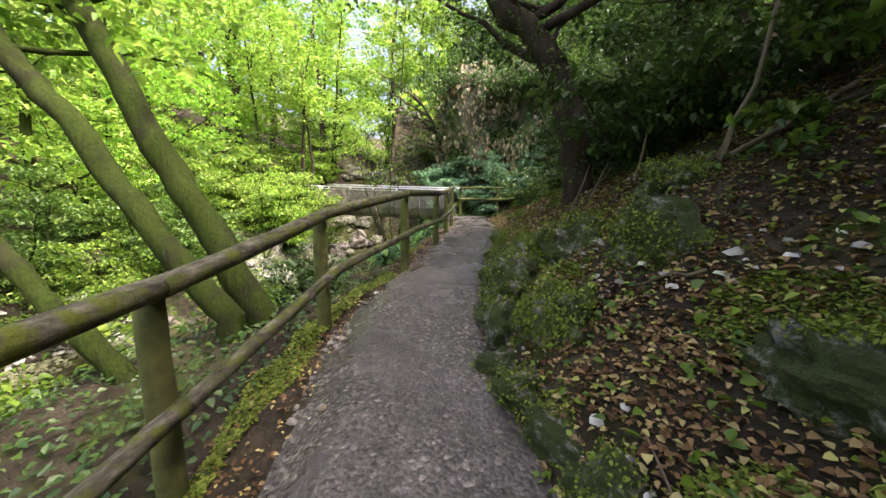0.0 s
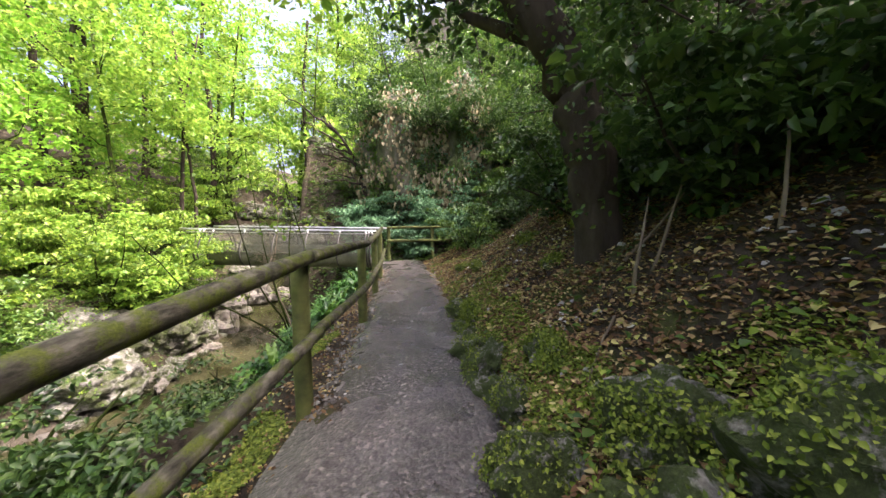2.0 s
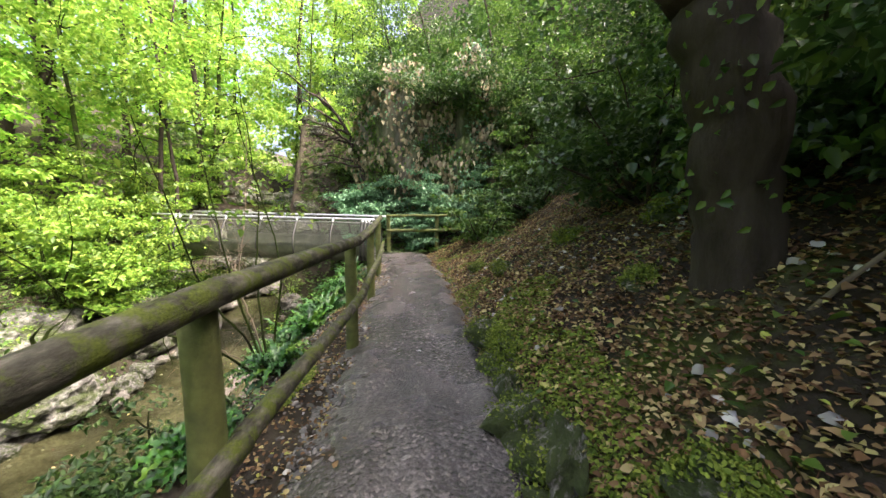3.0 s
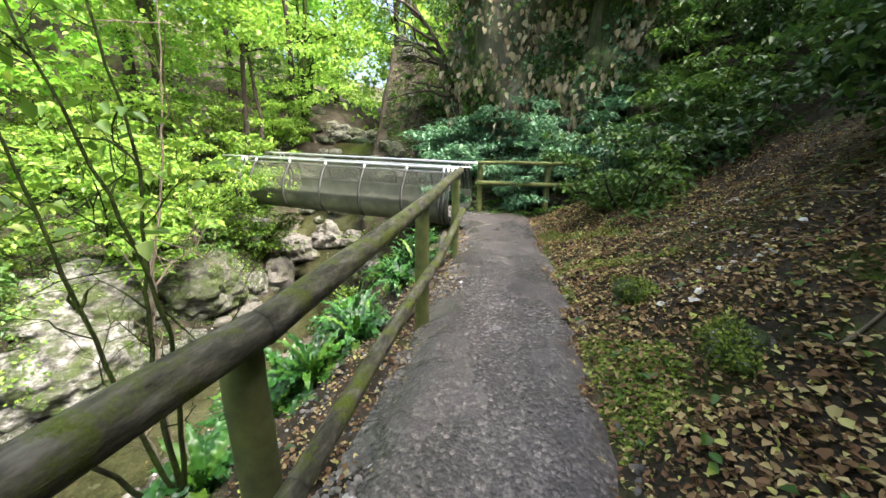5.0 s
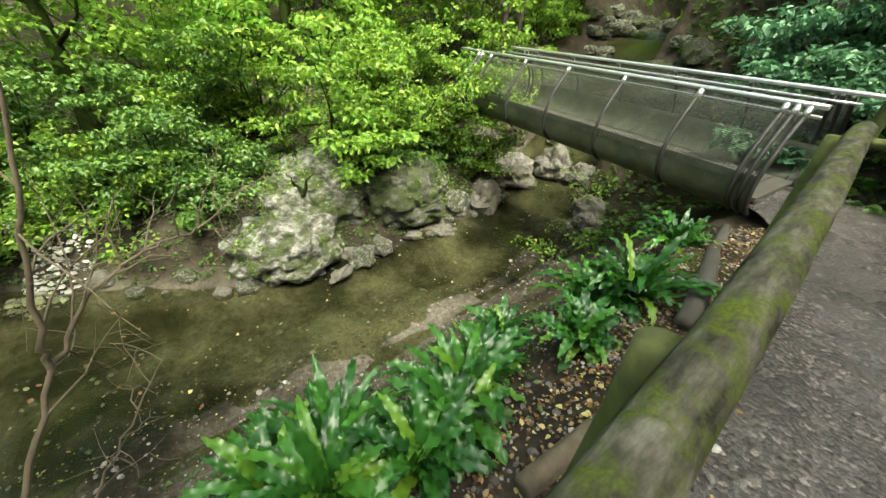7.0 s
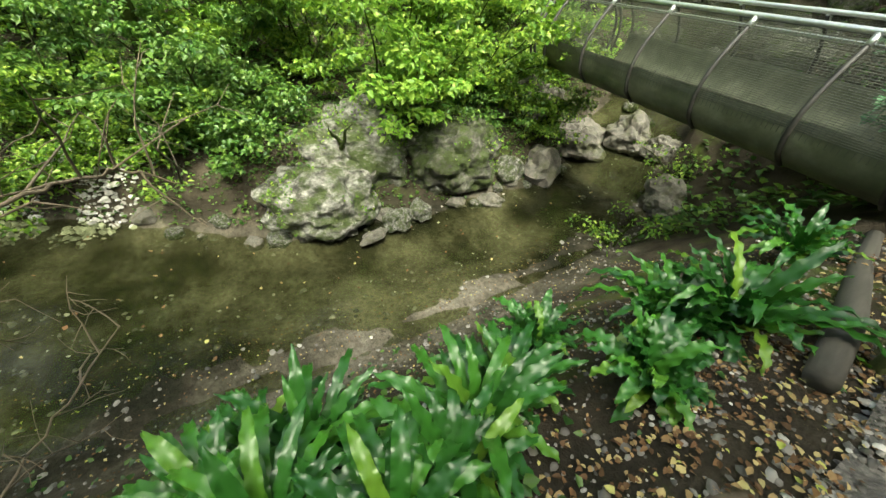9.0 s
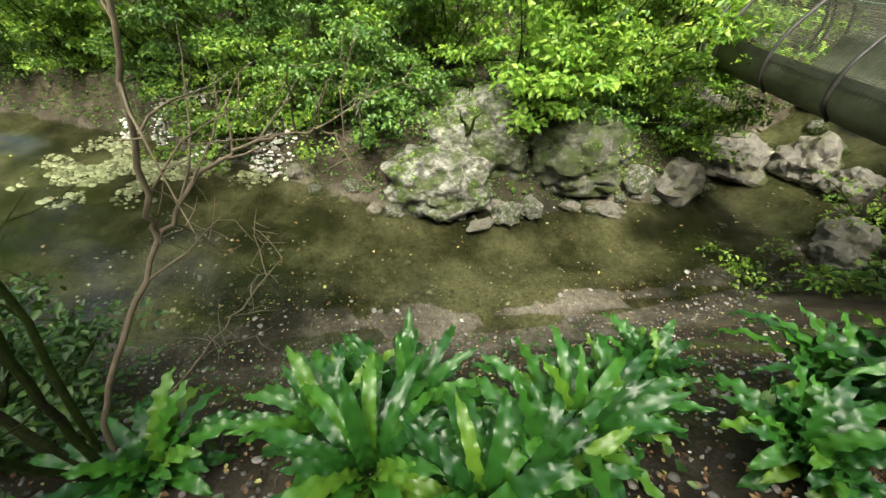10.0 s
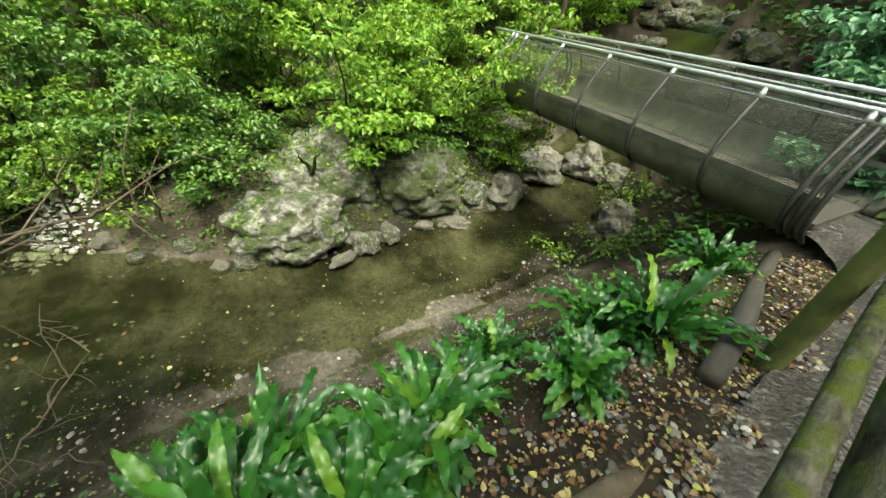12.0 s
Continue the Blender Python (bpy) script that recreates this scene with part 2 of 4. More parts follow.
# ---------- mesh helpers ----------
class Geo:
    """Vertices and faces gathered for one mesh."""

    def __init__(self):
        self.v, self.f = [], []

    def add(self, verts, faces):
        o = len(self.v)
        self.v.extend(verts)
        self.f.extend(tuple(o + i for i in f) for f in faces)

    def tube(self, pts, rads, n=8, wob=0.0, cap=True):
        pts = [Vector(p) for p in pts]
        rings = []
        ref = None
        for i, p in enumerate(pts):
            t = (pts[min(i + 1, len(pts) - 1)] - pts[max(i - 1, 0)]).normalized()
            if ref is None:
                ref = t.orthogonal().normalized()
            ref = (ref - t * ref.dot(t)).normalized()
            s = t.cross(ref)
            ring = []
            for k in range(n):
                a = 2 * math.pi * k / n
                q = ref * math.cos(a) + s * math.sin(a)
                r = rads[i]
                if wob:
                    r *= 1 + wob * noise.noise((p + q * r) * (0.35 / max(r, 0.02)))
                ring.append(tuple(p + q * r))
            rings.append(ring)
        verts = [v for r in rings for v in r]
        faces = [(i * n + k, i * n + (k + 1) % n, (i + 1) * n + (k + 1) % n, (i + 1) * n + k) for i in range(len(pts) - 1) for k in range(n)]
        if cap:
            faces += [tuple(range(n))[::-1], tuple((len(pts) - 1) * n + k for k in range(n))]
        self.add(verts, faces)

    def make(self, name, mat, parent=None, label="", smooth=True):
        me = bpy.data.meshes.new(name)
        me.from_pydata(self.v, [], self.f)
        me.materials.append(mat)
        if smooth:
            me.polygons.foreach_set("use_smooth", [True] * len(me.polygons))
        ob = new(name, me)
        if parent is not None:
            ob.parent = parent
        if label:
            tagged(ob, label)
        return ob


def quad_leaves(pos, axis, side, length, width, fold=0.25):
    """Arrays of leaf meshes: base, two flanks and tip, folded on the midrib."""
    n = len(pos)
    nor = np.cross(axis, side)
    L, W = length[:, None], width[:, None]
    tip = pos + axis * L - nor * L * 0.15
    q1, q2 = pos + axis * L * 0.32, pos + axis * L * 0.7 - nor * L * 0.05
    a1, b1 = q1 + side * W * 0.5 + nor * W * fold, q1 - side * W * 0.5 + nor * W * fold
    a2, b2 = q2 + side * W * 0.36 + nor * W * fold * 0.7, q2 - side * W * 0.36 + nor * W * fold * 0.7
    v = np.stack([pos, b1, b2, tip, a2, a1], 1).reshape(-1, 3)
    i = np.arange(n) * 6
    f = np.concatenate([np.stack([i, i + 1, i + 2, i + 3], 1), np.stack([i, i + 3, i + 4, i + 5], 1)])
    return v, f


def np_mesh(name, v, f, mat, parent=None, label="", smooth=False):
    me = bpy.data.meshes.new(name)
    k = f.shape[1]
    me.vertices.add(len(v))
    me.vertices.foreach_set("co", np.asarray(v, np.float32).ravel())
    me.loops.add(f.size)
    me.loops.foreach_set("vertex_index", f.astype(np.int32).ravel())
    me.polygons.add(len(f))
    me.polygons.foreach_set("loop_start", np.arange(len(f), dtype=np.int32) * k)
    me.polygons.foreach_set("loop_total", np.full(len(f), k, np.int32))
    me.update(calc_edges=True)
    me.materials.append(mat)
    if smooth:
        me.polygons.foreach_set("use_smooth", [True] * len(f))
    ob = new(name, me)
    if parent is not None:
        ob.parent = parent
    if label:
        tagged(ob, label)
    return ob


def rng_unit(rng, n):
    a = rng.normal(size=(n, 3))
    return a / np.linalg.norm(a, axis=1)[:, None]


def leaf_cloud(rng, centres, radii, per, size, flat=0.5, droop=0.3):
    """Leaves strewn over clumps: points near the shell of flattened balls, lying more or less level."""
    P, A, S = [], [], []
    for c, r, n in zip(centres, radii, per):
        u = rng_unit(rng, n)
        rad = r * rng.uniform(0.25, 1.0, n) ** 0.6
        p = np.asarray(c) + u * rad[:, None] * np.array([1, 1, flat])
        P.append(p)
    P = np.concatenate(P)
    n = len(P)
    A = rng_unit(rng, n) * np.array([1, 1, 0.45]) - np.array([0, 0, droop])
    A /= np.linalg.norm(A, axis=1)[:, None]
    up = rng_unit(rng, n) * 0.55 + np.array([0, 0, 1.0])
    S = np.cross(up, A)
    S /= np.linalg.norm(S, axis=1)[:, None]
    L = rng.uniform(0.7, 1.25, n) * size
    return quad_leaves(P, A, S, L, L * rng.uniform(0.5, 0.75, n))


def empty_at(name, m, label, category, group="", kind=""):
    ob = new(name)
    ob.matrix_world = m
    return tagged(ob, label, category, group, kind)


def fbm(x, y, s, seed=0.0):
    return noise.fractal(Vector((x * s + seed, y * s - seed, seed * 1.7)), 1.0, 2.0, 4)


def sstep(a, b, x):
    t = min(1.0, max(0.0, (x - a) / (b - a)))
    return t * t * (3 - 2 * t)


def lerp_table(tab, y):
    for (y0, *a), (y1, *b) in zip(tab, tab[1:]):
        if y <= y1:
            t = min(1.0, max(0.0, (y - y0) / (y1 - y0)))
            return [p + (q - p) * t for p, q in zip(a, b)]
    return list(tab[-1][1:])


# ---------- the lie of the land ----------
WATER_Z = -2.1
STREAM = [(-40, -17.0, 3.0), (-8, -8.2, 2.3), (-3, -6.6, 2.2), (0, -5.2, 2.0), (2, -4.4, 1.7), (4, -3.75, 1.15), (6, -3.75, 1.1), (9, -4.0, 1.0), (12, -5.2, 1.2), (20, -6.5, 1.5), (60, -12, 2.0)]


def path_centre(y):
    return 0.69 - 0.16 * math.exp(-((y + 1.5) / 1.1) ** 2) + 0.9 * sstep(-2.0, -7.0, y) - 0.06 * sstep(5.0, 7.0, y)


def rise(y):
    """The rocky cascade above the bridge, then a gentle valley floor."""
    return 0.6 * min(6.5, max(0.0, y - 10.5)) + 0.12 * max(0.0, y - 17.0)


def bed_z(y):
    return WATER_Z - 0.14 + rise(y)


def ground_z(x, y, rough=True):
    xs, hw = lerp_table(STREAM, y)
    b = bed_z(y)
    pc = path_centre(y)
    east = xs + hw
    west = xs - hw
    base = 0.055 * min(0.0, max(-9.0, y))
    far = sstep(9.0, 11.0, y)
    if x >= east:
        lip = pc - 0.78
        right = pc + 0.54
        if x < lip:
            t = (x - east) / (lip - east)
            z = b + 0.1 + (base - 0.06 - b - 0.1) * (0.25 * t + 0.75 * sstep(0.0, 0.62 + 0.38 * sstep(-1.0, 1.5, y), t))
        elif x < right:
            z = base - 0.06 * sstep(lip + 0.6, lip, x)
        else:
            u = x - right
            steep = 0.69 - 0.25 * sstep(3.5, 7.0, y)
            z = base + 0.24 * sstep(0, 0.25, u) * sstep(6.0, 1.0, y) + steep * max(0.0, u - 0.08) + 0.35 * max(0.0, u - 2.5) + 0.5 * max(0.0, u - 6)
            z = min(z, 16 + 0.05 * u)
        z += 0.55 * max(0.0, y - 9.6) * sstep(-2.5, 0.5, x) + rise(y) * (1 - sstep(-2.5, 0.5, x))
        amp = 0.02 if lip + 0.4 < x < right else 0.09
    elif x > west:
        q = abs(x - xs) / hw
        z = b - 0.16 * (1 - q * q) + 0.1
        if x > xs:
            z += 0.09 * sstep(0.0, 0.6, q) * sstep(1.0, 3.0, y)
        z += 0.16 * max(0.0, fbm(x, y, 0.55, 12.0)) * sstep(2.0, 4.0, y)
        amp = 0.05
    else:
        u = west - x
        z = b + 0.1 + 0.75 * sstep(0.0, 0.8, u) + 0.22 * u + 0.10 * max(0.0, u - 6) + 0.25 * max(0.0, u - 14)
        z = min(z, 14 + 0.03 * u)
        amp = 0.14
    if rough:
        z += amp * (fbm(x, y, 1.1) + 0.5 * fbm(x, y, 4.0, 3.0))
    return z


def axis_steps(lo, fine0, fine1, hi, step, grow=1.22):
    mid = list(np.arange(fine0, fine1 + step / 2, step))
    left, s, p = [], step, fine0
    while p > lo:
        s *= grow
        p -= s
        left.append(p)
    right, s, p = [], step, fine1
    while p < hi:
        s *= grow
        p += s
        right.append(p)
    return left[::-1] + mid + right


gx = axis_steps(-400, -9.0, 5.5, 400, 0.11)
gy = axis_steps(-400, -7.0, 12.0, 400, 0.11)
gv = np.array([(x, y, ground_z(x, y)) for y in gy for x in gx])
nx = len(gx)
ii = (np.arange(len(gy) - 1)[:, None] * nx + np.arange(nx - 1)[None, :]).ravel()
gf = np.stack([ii, ii + 1, ii + nx + 1, ii + nx], 1)
ground = np_mesh("ground", gv, gf, SOIL, smooth=True)
tagged(ground, "dark forest soil with moss and fallen leaves", "ground", kind="structure")
silt = ground.data.attributes.new("silt", "FLOAT", "POINT")
silt.data.foreach_set("value", np.array([sstep(0.62, 0.3, z - bed_z(y) + 0.15 * fbm(x, y, 1.7, 7)) * (1.0 if x < -1.0 else 0.0) * sstep(15, 12, y) * sstep(-0.35, 0.05, x - (lerp_table(STREAM, y)[0] - lerp_table(STREAM, y)[1])) * sstep(1.0, 0.45, x - (lerp_table(STREAM, y)[0] + lerp_table(STREAM, y)[1])) for x, y, z in gv], np.float32))

# the trodden path, a ragged ribbon whose edges dip into the soil
pv, pf = [], []
ys = np.arange(-14.0, 9.5, 0.06)
NP = 27
for y in ys:
    c = path_centre(y)
    hw = 0.60 + 0.07 * noise.noise(Vector((0, y * 1.3, 2)))
    bend = -0.55 * sstep(7.4, 9.4, y)
    for k in range(NP):
        q = -1 + 2 * k / (NP - 1)
        x = c + bend * (0.3 if q > 0 else 1.6) + q * (hw + 0.12) * (1.0 if q > 0 else 0.9)
        rag = 0.12 * noise.noise(Vector((x * 3, y * 3, 5 + np.sign(q))))
        z = 0.055 * min(0.0, max(-9.0, y)) + 0.05 - 0.085 * sstep(0.6 + rag, 1.0, abs(q)) + 0.012 * fbm(x, y, 2.2, 9) + 0.022 * fbm(x, y, 5.0, 4)
        pv.append((x, y, z))
pf = np.array([(j * NP + k, j * NP + k + 1, (j + 1) * NP + k + 1, (j + 1) * NP + k) for j in range(len(ys) - 1) for k in range(NP - 1)])
path = np_mesh("path", np.array(pv), pf, GRAVEL, smooth=True)
tagged(path, "grey trodden gravel footpath, wet in places", "path", kind="structure")

# the stream's surface, stepping up beyond the bridge
wv, wf = [], []
wys = np.concatenate([np.arange(-40, 10.5, 0.5), np.arange(10.5, 40, 0.5)])
for y in wys:
    xs, hw = lerp_table(STREAM, y)
    for q in (-1.25, -0.4, 0.4, 1.12):
        wv.append((xs + q * hw, y, bed_z(y) + 0.14))
wf = np.array([(j * 4 + k, j * 4 + k + 1, (j + 1) * 4 + k + 1, (j + 1) * 4 + k) for j in range(len(wys) - 1) for k in range(3)])
water = np_mesh("water", np.array(wv), wf, WATER, smooth=True)
tagged(water, "clear shallow stream over brown silt", "stream", kind="structure")


# ---------- the rustic fence beside the path ----------
POSTS = [(0.6, -7.4), (0.05, -5.4), (-0.21, -3.34), (-0.24, -1.87), (0.0, 0.0), (0.10, 2.14), (0.07, 4.05), (-0.01, 6.17)]
RAIL_Z = [0.48, 0.55, 0.64, 0.84, 0.98, 0.96, 1.03, 1.13]
MID_Z = [-0.06, 0.04, 0.15, 0.36, 0.49, 0.48, 0.52, 0.60]


def round_post(x, y, top, r=0.06, lean=0.0):
    g = Geo()
    zb = ground_z(x, y, False) - 0.3
    n = 9
    pts = [(x + lean * (i / n), y + 0.01 * noise.noise(Vector((x, y, i * 0.7))), zb + (top - zb) * i / n) for i in range(n + 1)]
    g.tube(pts, [r * (1.06 - 0.08 * i / n) for i in range(n + 1)], 14, 0.12)
    return g


fence = empty_at("rail_fence", pose(*POSTS[4], 0), "mossy round-wood rail fence along the footpath", "fence")
inv = fence.matrix_world.inverted()


def fence_part(name, g, mat, owner, label=""):
    ob = g.make(name, mat, owner, label)
    ob.matrix_parent_inverse = owner.matrix_world.inverted()
    return ob


for (x, y), zt in zip(POSTS, RAIL_Z):
    fence_part("post", round_post(x - 0.01, y, zt - 0.04, 0.055), POST, fence)


def rail_run(pts, r, seed):
    """A round pole over several supports, slightly wavy and uneven."""
    g = Geo()
    out, rr = [], []
    for (a, b) in zip(pts, pts[1:]):
        m = max(2, int((Vector(b) - Vector(a)).length / 0.12))
        for i in range(m):
            p = Vector(a).lerp(Vector(b), i / m)
            w = noise.noise_vector(Vector((seed, p.y * 0.6, p.x))) * 0.018
            out.append(tuple(p + w))
            rr.append(r * (1 + 0.07 * noise.noise(Vector((p.y * 1.7, seed, 0)))))
    out.append(pts[-1])
    rr.append(r)
    g.tube(out, rr, 14, 0.06)
    return g


tops = [(x + 0.05, y, z) for (x, y), z in zip(POSTS, RAIL_Z)]
mids = [(x + 0.10, y, z) for (x, y), z in zip(POSTS, MID_Z)]
for i, run in enumerate(((0, 1, 2), (2, 3, 4), (4, 5), (5, 6, 7))):
    fence_part("top_rail", rail_run([tops[k] for k in run], 0.047, i), RAIL, fence)
    fence_part("middle_rail", rail_run([mids[k] for k in run], 0.038, i + 20), RAIL, fence)

# the short fence that closes the path's end
end_fence = empty_at("end_rail_fence", pose(0.0, 9.45, 0), "mossy round-wood fence closing the end of the path", "fence")
for x, y in ((0.0, 9.45), (1.46, 9.42)):
    fence_part("post", round_post(x, y, 1.17, 0.06), POST, end_fence)
for z, r in ((1.14, 0.04), (0.70, 0.05)):
    fence_part("rail", rail_run([(-0.05, 9.37, z), (1.46, 9.34, z + 0.01), (2.1, 9.32, z + 0.03)], r, z * 9), POST, end_fence)


# ---------- the footbridge ----------
BR0 = Vector((-0.43, 8.3, 0.0))
TH = radians(172.2)
BD = Vector((math.cos(TH), math.sin(TH), 0.022))
BN = Vector((math.sin(TH), -math.cos(TH), 0.0))
SPAN, NH, WIDE = 0.976, 5, 1.12
bridge = empty_at("footbridge", Matrix.Translation(BR0), "steel footbridge with curved mesh sides over the stream", "footbridge")


def on_bridge(along, across, z):
    return BR0 + BD * along + BN * across + Vector((0, 0, z + 0.07 * across))


def side_profile(sign):
    """Offsets across and heights from the handrail down, bowing outwards and tucking under the deck."""
    out = []
    for i in range(15):
        t = i / 14
        z = 1.02 - t * 1.06
        bow = 0.32 * math.sin(math.pi * 0.80 * t) - 0.9 * max(0, t - 0.86) ** 1.2
        out.append((-sign * bow, z))
    return out


def bridge_part(name, g, mat, label="", smooth=True, owner=None):
    ob = g.make(name, mat, owner or bridge, label, smooth)
    ob.matrix_parent_inverse = (owner or bridge).matrix_world.inverted()
    return ob


END = SPAN * NH
for base, sign in ((0.0, 1), (WIDE, -1)):
    prof = side_profile(sign)
    g = Geo()
    g.tube([on_bridge(-0.12 - 0.28 * (sign < 0) + (END + 1.2) * i / 20, base, 1.05) for i in range(21)], [0.026] * 21, 12)
    bridge_part("handrail", g, STEEL, "bright galvanised tube handrail")
    g = Geo()
    g.tube([on_bridge(-0.1 + (END + 1.0) * i / 20, base + sign * 0.03, 0.955) for i in range(21)], [0.016] * 21, 8)
    bridge_part("under_rail", g, STEEL)
    for k in range(NH + 1):
        for off in ((0.0, 0.09, 0.18) if k == 0 else (0.0, 0.3, 0.42) if k == NH else (0.0,)):
            g = Geo()
            g.tube([on_bridge(k * SPAN + off, base + a * 1.06, z) for a, z in prof], [0.024] * len(prof), 8)
            hoop = bridge_part("hoop", g, DARKSTEEL)
            g = Geo()
            top = [on_bridge(k * SPAN + off, base + a * 1.02, z + 0.015) for a, z in prof[:2]]
            g.tube(top, [0.03, 0.028], 8)
            bridge_part("clip", g, STEEL, "bright steel clip", owner=hoop)
    for k in range(NH):
        g = Geo()
        for i in range(0, 61):
            t = i / 60 * 14
            j = min(13, int(t))
            a = prof[j][0] + (prof[j + 1][0] - prof[j][0]) * (t - j)
            z = prof[j][1] + (prof[j + 1][1] - prof[j][1]) * (t - j)
            if z < 0.33:
                continue
            g.tube([on_bridge(k * SPAN + 0.02, base + a, z), on_bridge((k + 1) * SPAN - 0.02, base + a, z)], [0.0038] * 2, 3, cap=False)
        for i in range(20):
            s = k * SPAN + SPAN * i / 20
            g.tube([on_bridge(s, base + a, z) for a, z in prof[:11]], [0.0026] * 11, 3, cap=False)
        bridge_part("mesh_panel", g, WIRE, "fine welded wire mesh")
        g = Geo()
        low = [(a * 0.985, z) for a, z in prof if z < 0.42]
        vs = [tuple(on_bridge(k * SPAN + (SPAN - 0.004) * e, base + a, z)) for e in (0, 1) for a, z in low] + \
             [tuple(on_bridge(k * SPAN + (SPAN - 0.004) * e, base + a + sign * 0.02, z)) for e in (0, 1) for a, z in low]
        n = len(low)
        fs = [(i, i + 1, n + i + 1, n + i) for i in range(n - 1)] + [(2 * n + i, 3 * n + i, 3 * n + i + 1, 2 * n + i + 1) for i in range(n - 1)]
        fs += [(0, n, 3 * n, 2 * n), (n - 1, 3 * n - 1, 4 * n - 1, 2 * n - 1)]
        g.add(vs, fs)
        bridge_part("side_sheet", g, SKIN, "algae-stained lower side sheet")
g = Geo()
for a in (0.3, WIDE - 0.3):
    pts = [on_bridge(-0.2, a, -0.04), on_bridge(END + 0.6, a, -0.04)]
    g.tube(pts, [0.07] * 2, 8)
bridge_part("beam", g, DARKSTEEL)
nb = int(END / 0.2)
for i in range(nb + 1):
    g = Geo()
    c = [on_bridge(0.05 + i * 0.2 + dx, a, z) for dx in (0.0, 0.19) for a in (0.1, WIDE - 0.1) for z in (0.03, 0.07)]
    g.add([tuple(p) for p in c], [(0, 1, 3, 2), (4, 6, 7, 5), (0, 4, 5, 1), (2, 3, 7, 6), (1, 5, 7, 3), (0, 2, 6, 4)])
    bridge_part("deck_plank", g, PLANK, smooth=False)


# ---------- rocks ----------
def boulder(name, x, y, z, sx, sy, sz, seed, mat, label, rot=0.0, tilt=0.0, sub=4, crag=0.35, group=""):
    bm = bmesh.new()
    bmesh.ops.create_icosphere(bm, subdivisions=sub, radius=1.0)
    o = Vector((seed * 3.7, seed * 1.3, seed))
    for v in bm.verts:
        d = v.co.normalized()
        cell = noise.voronoi(d * 1.1 + o)[0]
        fine = noise.voronoi(d * 3.4 + o)[0]
        k = 1 + crag * (noise.fractal(d * 1.3 + o, 1.0, 2.0, 5)) + crag * 0.9 * (cell[1] - cell[0]) - crag * 0.35 + crag * 0.45 * (fine[1] - fine[0])
        v.co = d * k
        v.co.z = max(v.co.z, -0.6)
    me = bpy.data.meshes.new(name)
    bm.to_mesh(me)
    bm.free()
    me.materials.append(mat)
    ob = new(name, me)
    ob.matrix_world = pose(x, y, z, tilt, tilt * 0.5, rot) @ Matrix.Diagonal((sx, sy, sz, 1))
    return tagged(ob, label, "rock", group)


boulder("boulder", -5.4, 4.72, -1.75, 0.85, 0.95, 0.62, 1, ROCK, "pale craggy limestone boulder at the water's edge", 20, 0, 5, 0.28)
boulder("boulder", -6.2, 5.6, -1.35, 1.1, 1.0, 0.75, 2, ROCK, "large pale boulder under a leafy bush", 60, 0, 5, 0.28)
boulder("boulder", -5.5, 7.15, -1.5, 0.75, 0.95, 0.72, 3, MOSSDARK, "mossy overhanging boulder on the stream bank", 10, 0, 5, 0.3)
boulder("rock", -5.15, 9.1, -1.8, 0.42, 0.46, 0.44, 5, DARKROCK, "grey angular rock on the stream bank", 35, 10, 3)
boulder("rock", -5.3, 8.35, -1.85, 0.32, 0.36, 0.34, 6, ROCK, "pale rock beside the stream", 5, 5, 3)
boulder("rock", -4.45, 5.2, -2.06, 0.10, 0.24, 0.10, 7, DARKROCK, "long flat stone lying in the shallows", 20, 0, 3)
boulder("rock", -4.65, 5.65, -2.0, 0.22, 0.2, 0.2, 8, ROCK, "small reddish-grey rock at the water", 70, 0, 3)
boulder("rock", -4.75, 6.1, -1.98, 0.2, 0.18, 0.2, 9, ROCK, "small grey rock at the water", 20, 0, 3)
boulder("rock", -6.6, 3.1, -2.0, 0.42, 0.33, 0.24, 10, ROCK, "flat-topped pale rock across the stream", 15, 0, 3)
boulder("rock", -3.3, 10.6, -1.75, 0.38, 0.3, 0.3, 11, DARKROCK, "dark wet rock under the footbridge", 15, 0, 3)
boulder("rock", -4.75, 7.6, -2.06, 0.25, 0.2, 0.1, 12, DARKROCK, "thin dark slab in the shallows", 40, 0, 3)


cliff_a = boulder("cliff", 0.6, 13.6, 3.2, 1.9, 1.2, 3.4, 21, CLIFF, "tan overgrown limestone cliff above the path's end", 10, 0, 5, 0.42)
cliff_b = boulder("cliff", 2.9, 12.9, 3.6, 1.7, 1.2, 3.2, 22, CLIFF, "mossy limestone cliff behind the end of the path", -20, 0, 5, 0.45)
VERGE = [(1.35, -1.7, 0.34, 0.42, 0.42), (1.79, -1.62, 0.36, 0.36, 0.34), (1.6, -1.16, 0.26, 0.3, 0.26), (2.12, -2.25, 0.4, 0.34, 0.32), (1.51, -2.46, 0.3, 0.34, 0.28), (1.22, -0.86, 0.16, 0.3, 0.2), (1.52, -0.3, 0.22, 0.16, 0.14), (1.34, 0.3, 0.14, 0.34, 0.16), (1.39, 1.4, 0.14, 0.3, 0.15), (1.64, 2.2, 0.1, 0.1, 0.09), (2.13, -3.43, 0.3, 0.3, 0.22), (1.84, 3.2, 0.2, 0.22, 0.16), (1.51, -3.51, 0.22, 0.3, 0.2), (2.74, 1.6, 0.24, 0.2, 0.16), (2.09, 0.9, 0.16, 0.16, 0.12), (2.5, -1.58, 0.36, 0.3, 0.26), (1.74, 4.2, 0.22, 0.26, 0.14), (2.44, 2.6, 0.2, 0.24, 0.14)]
mossy_rocks = []
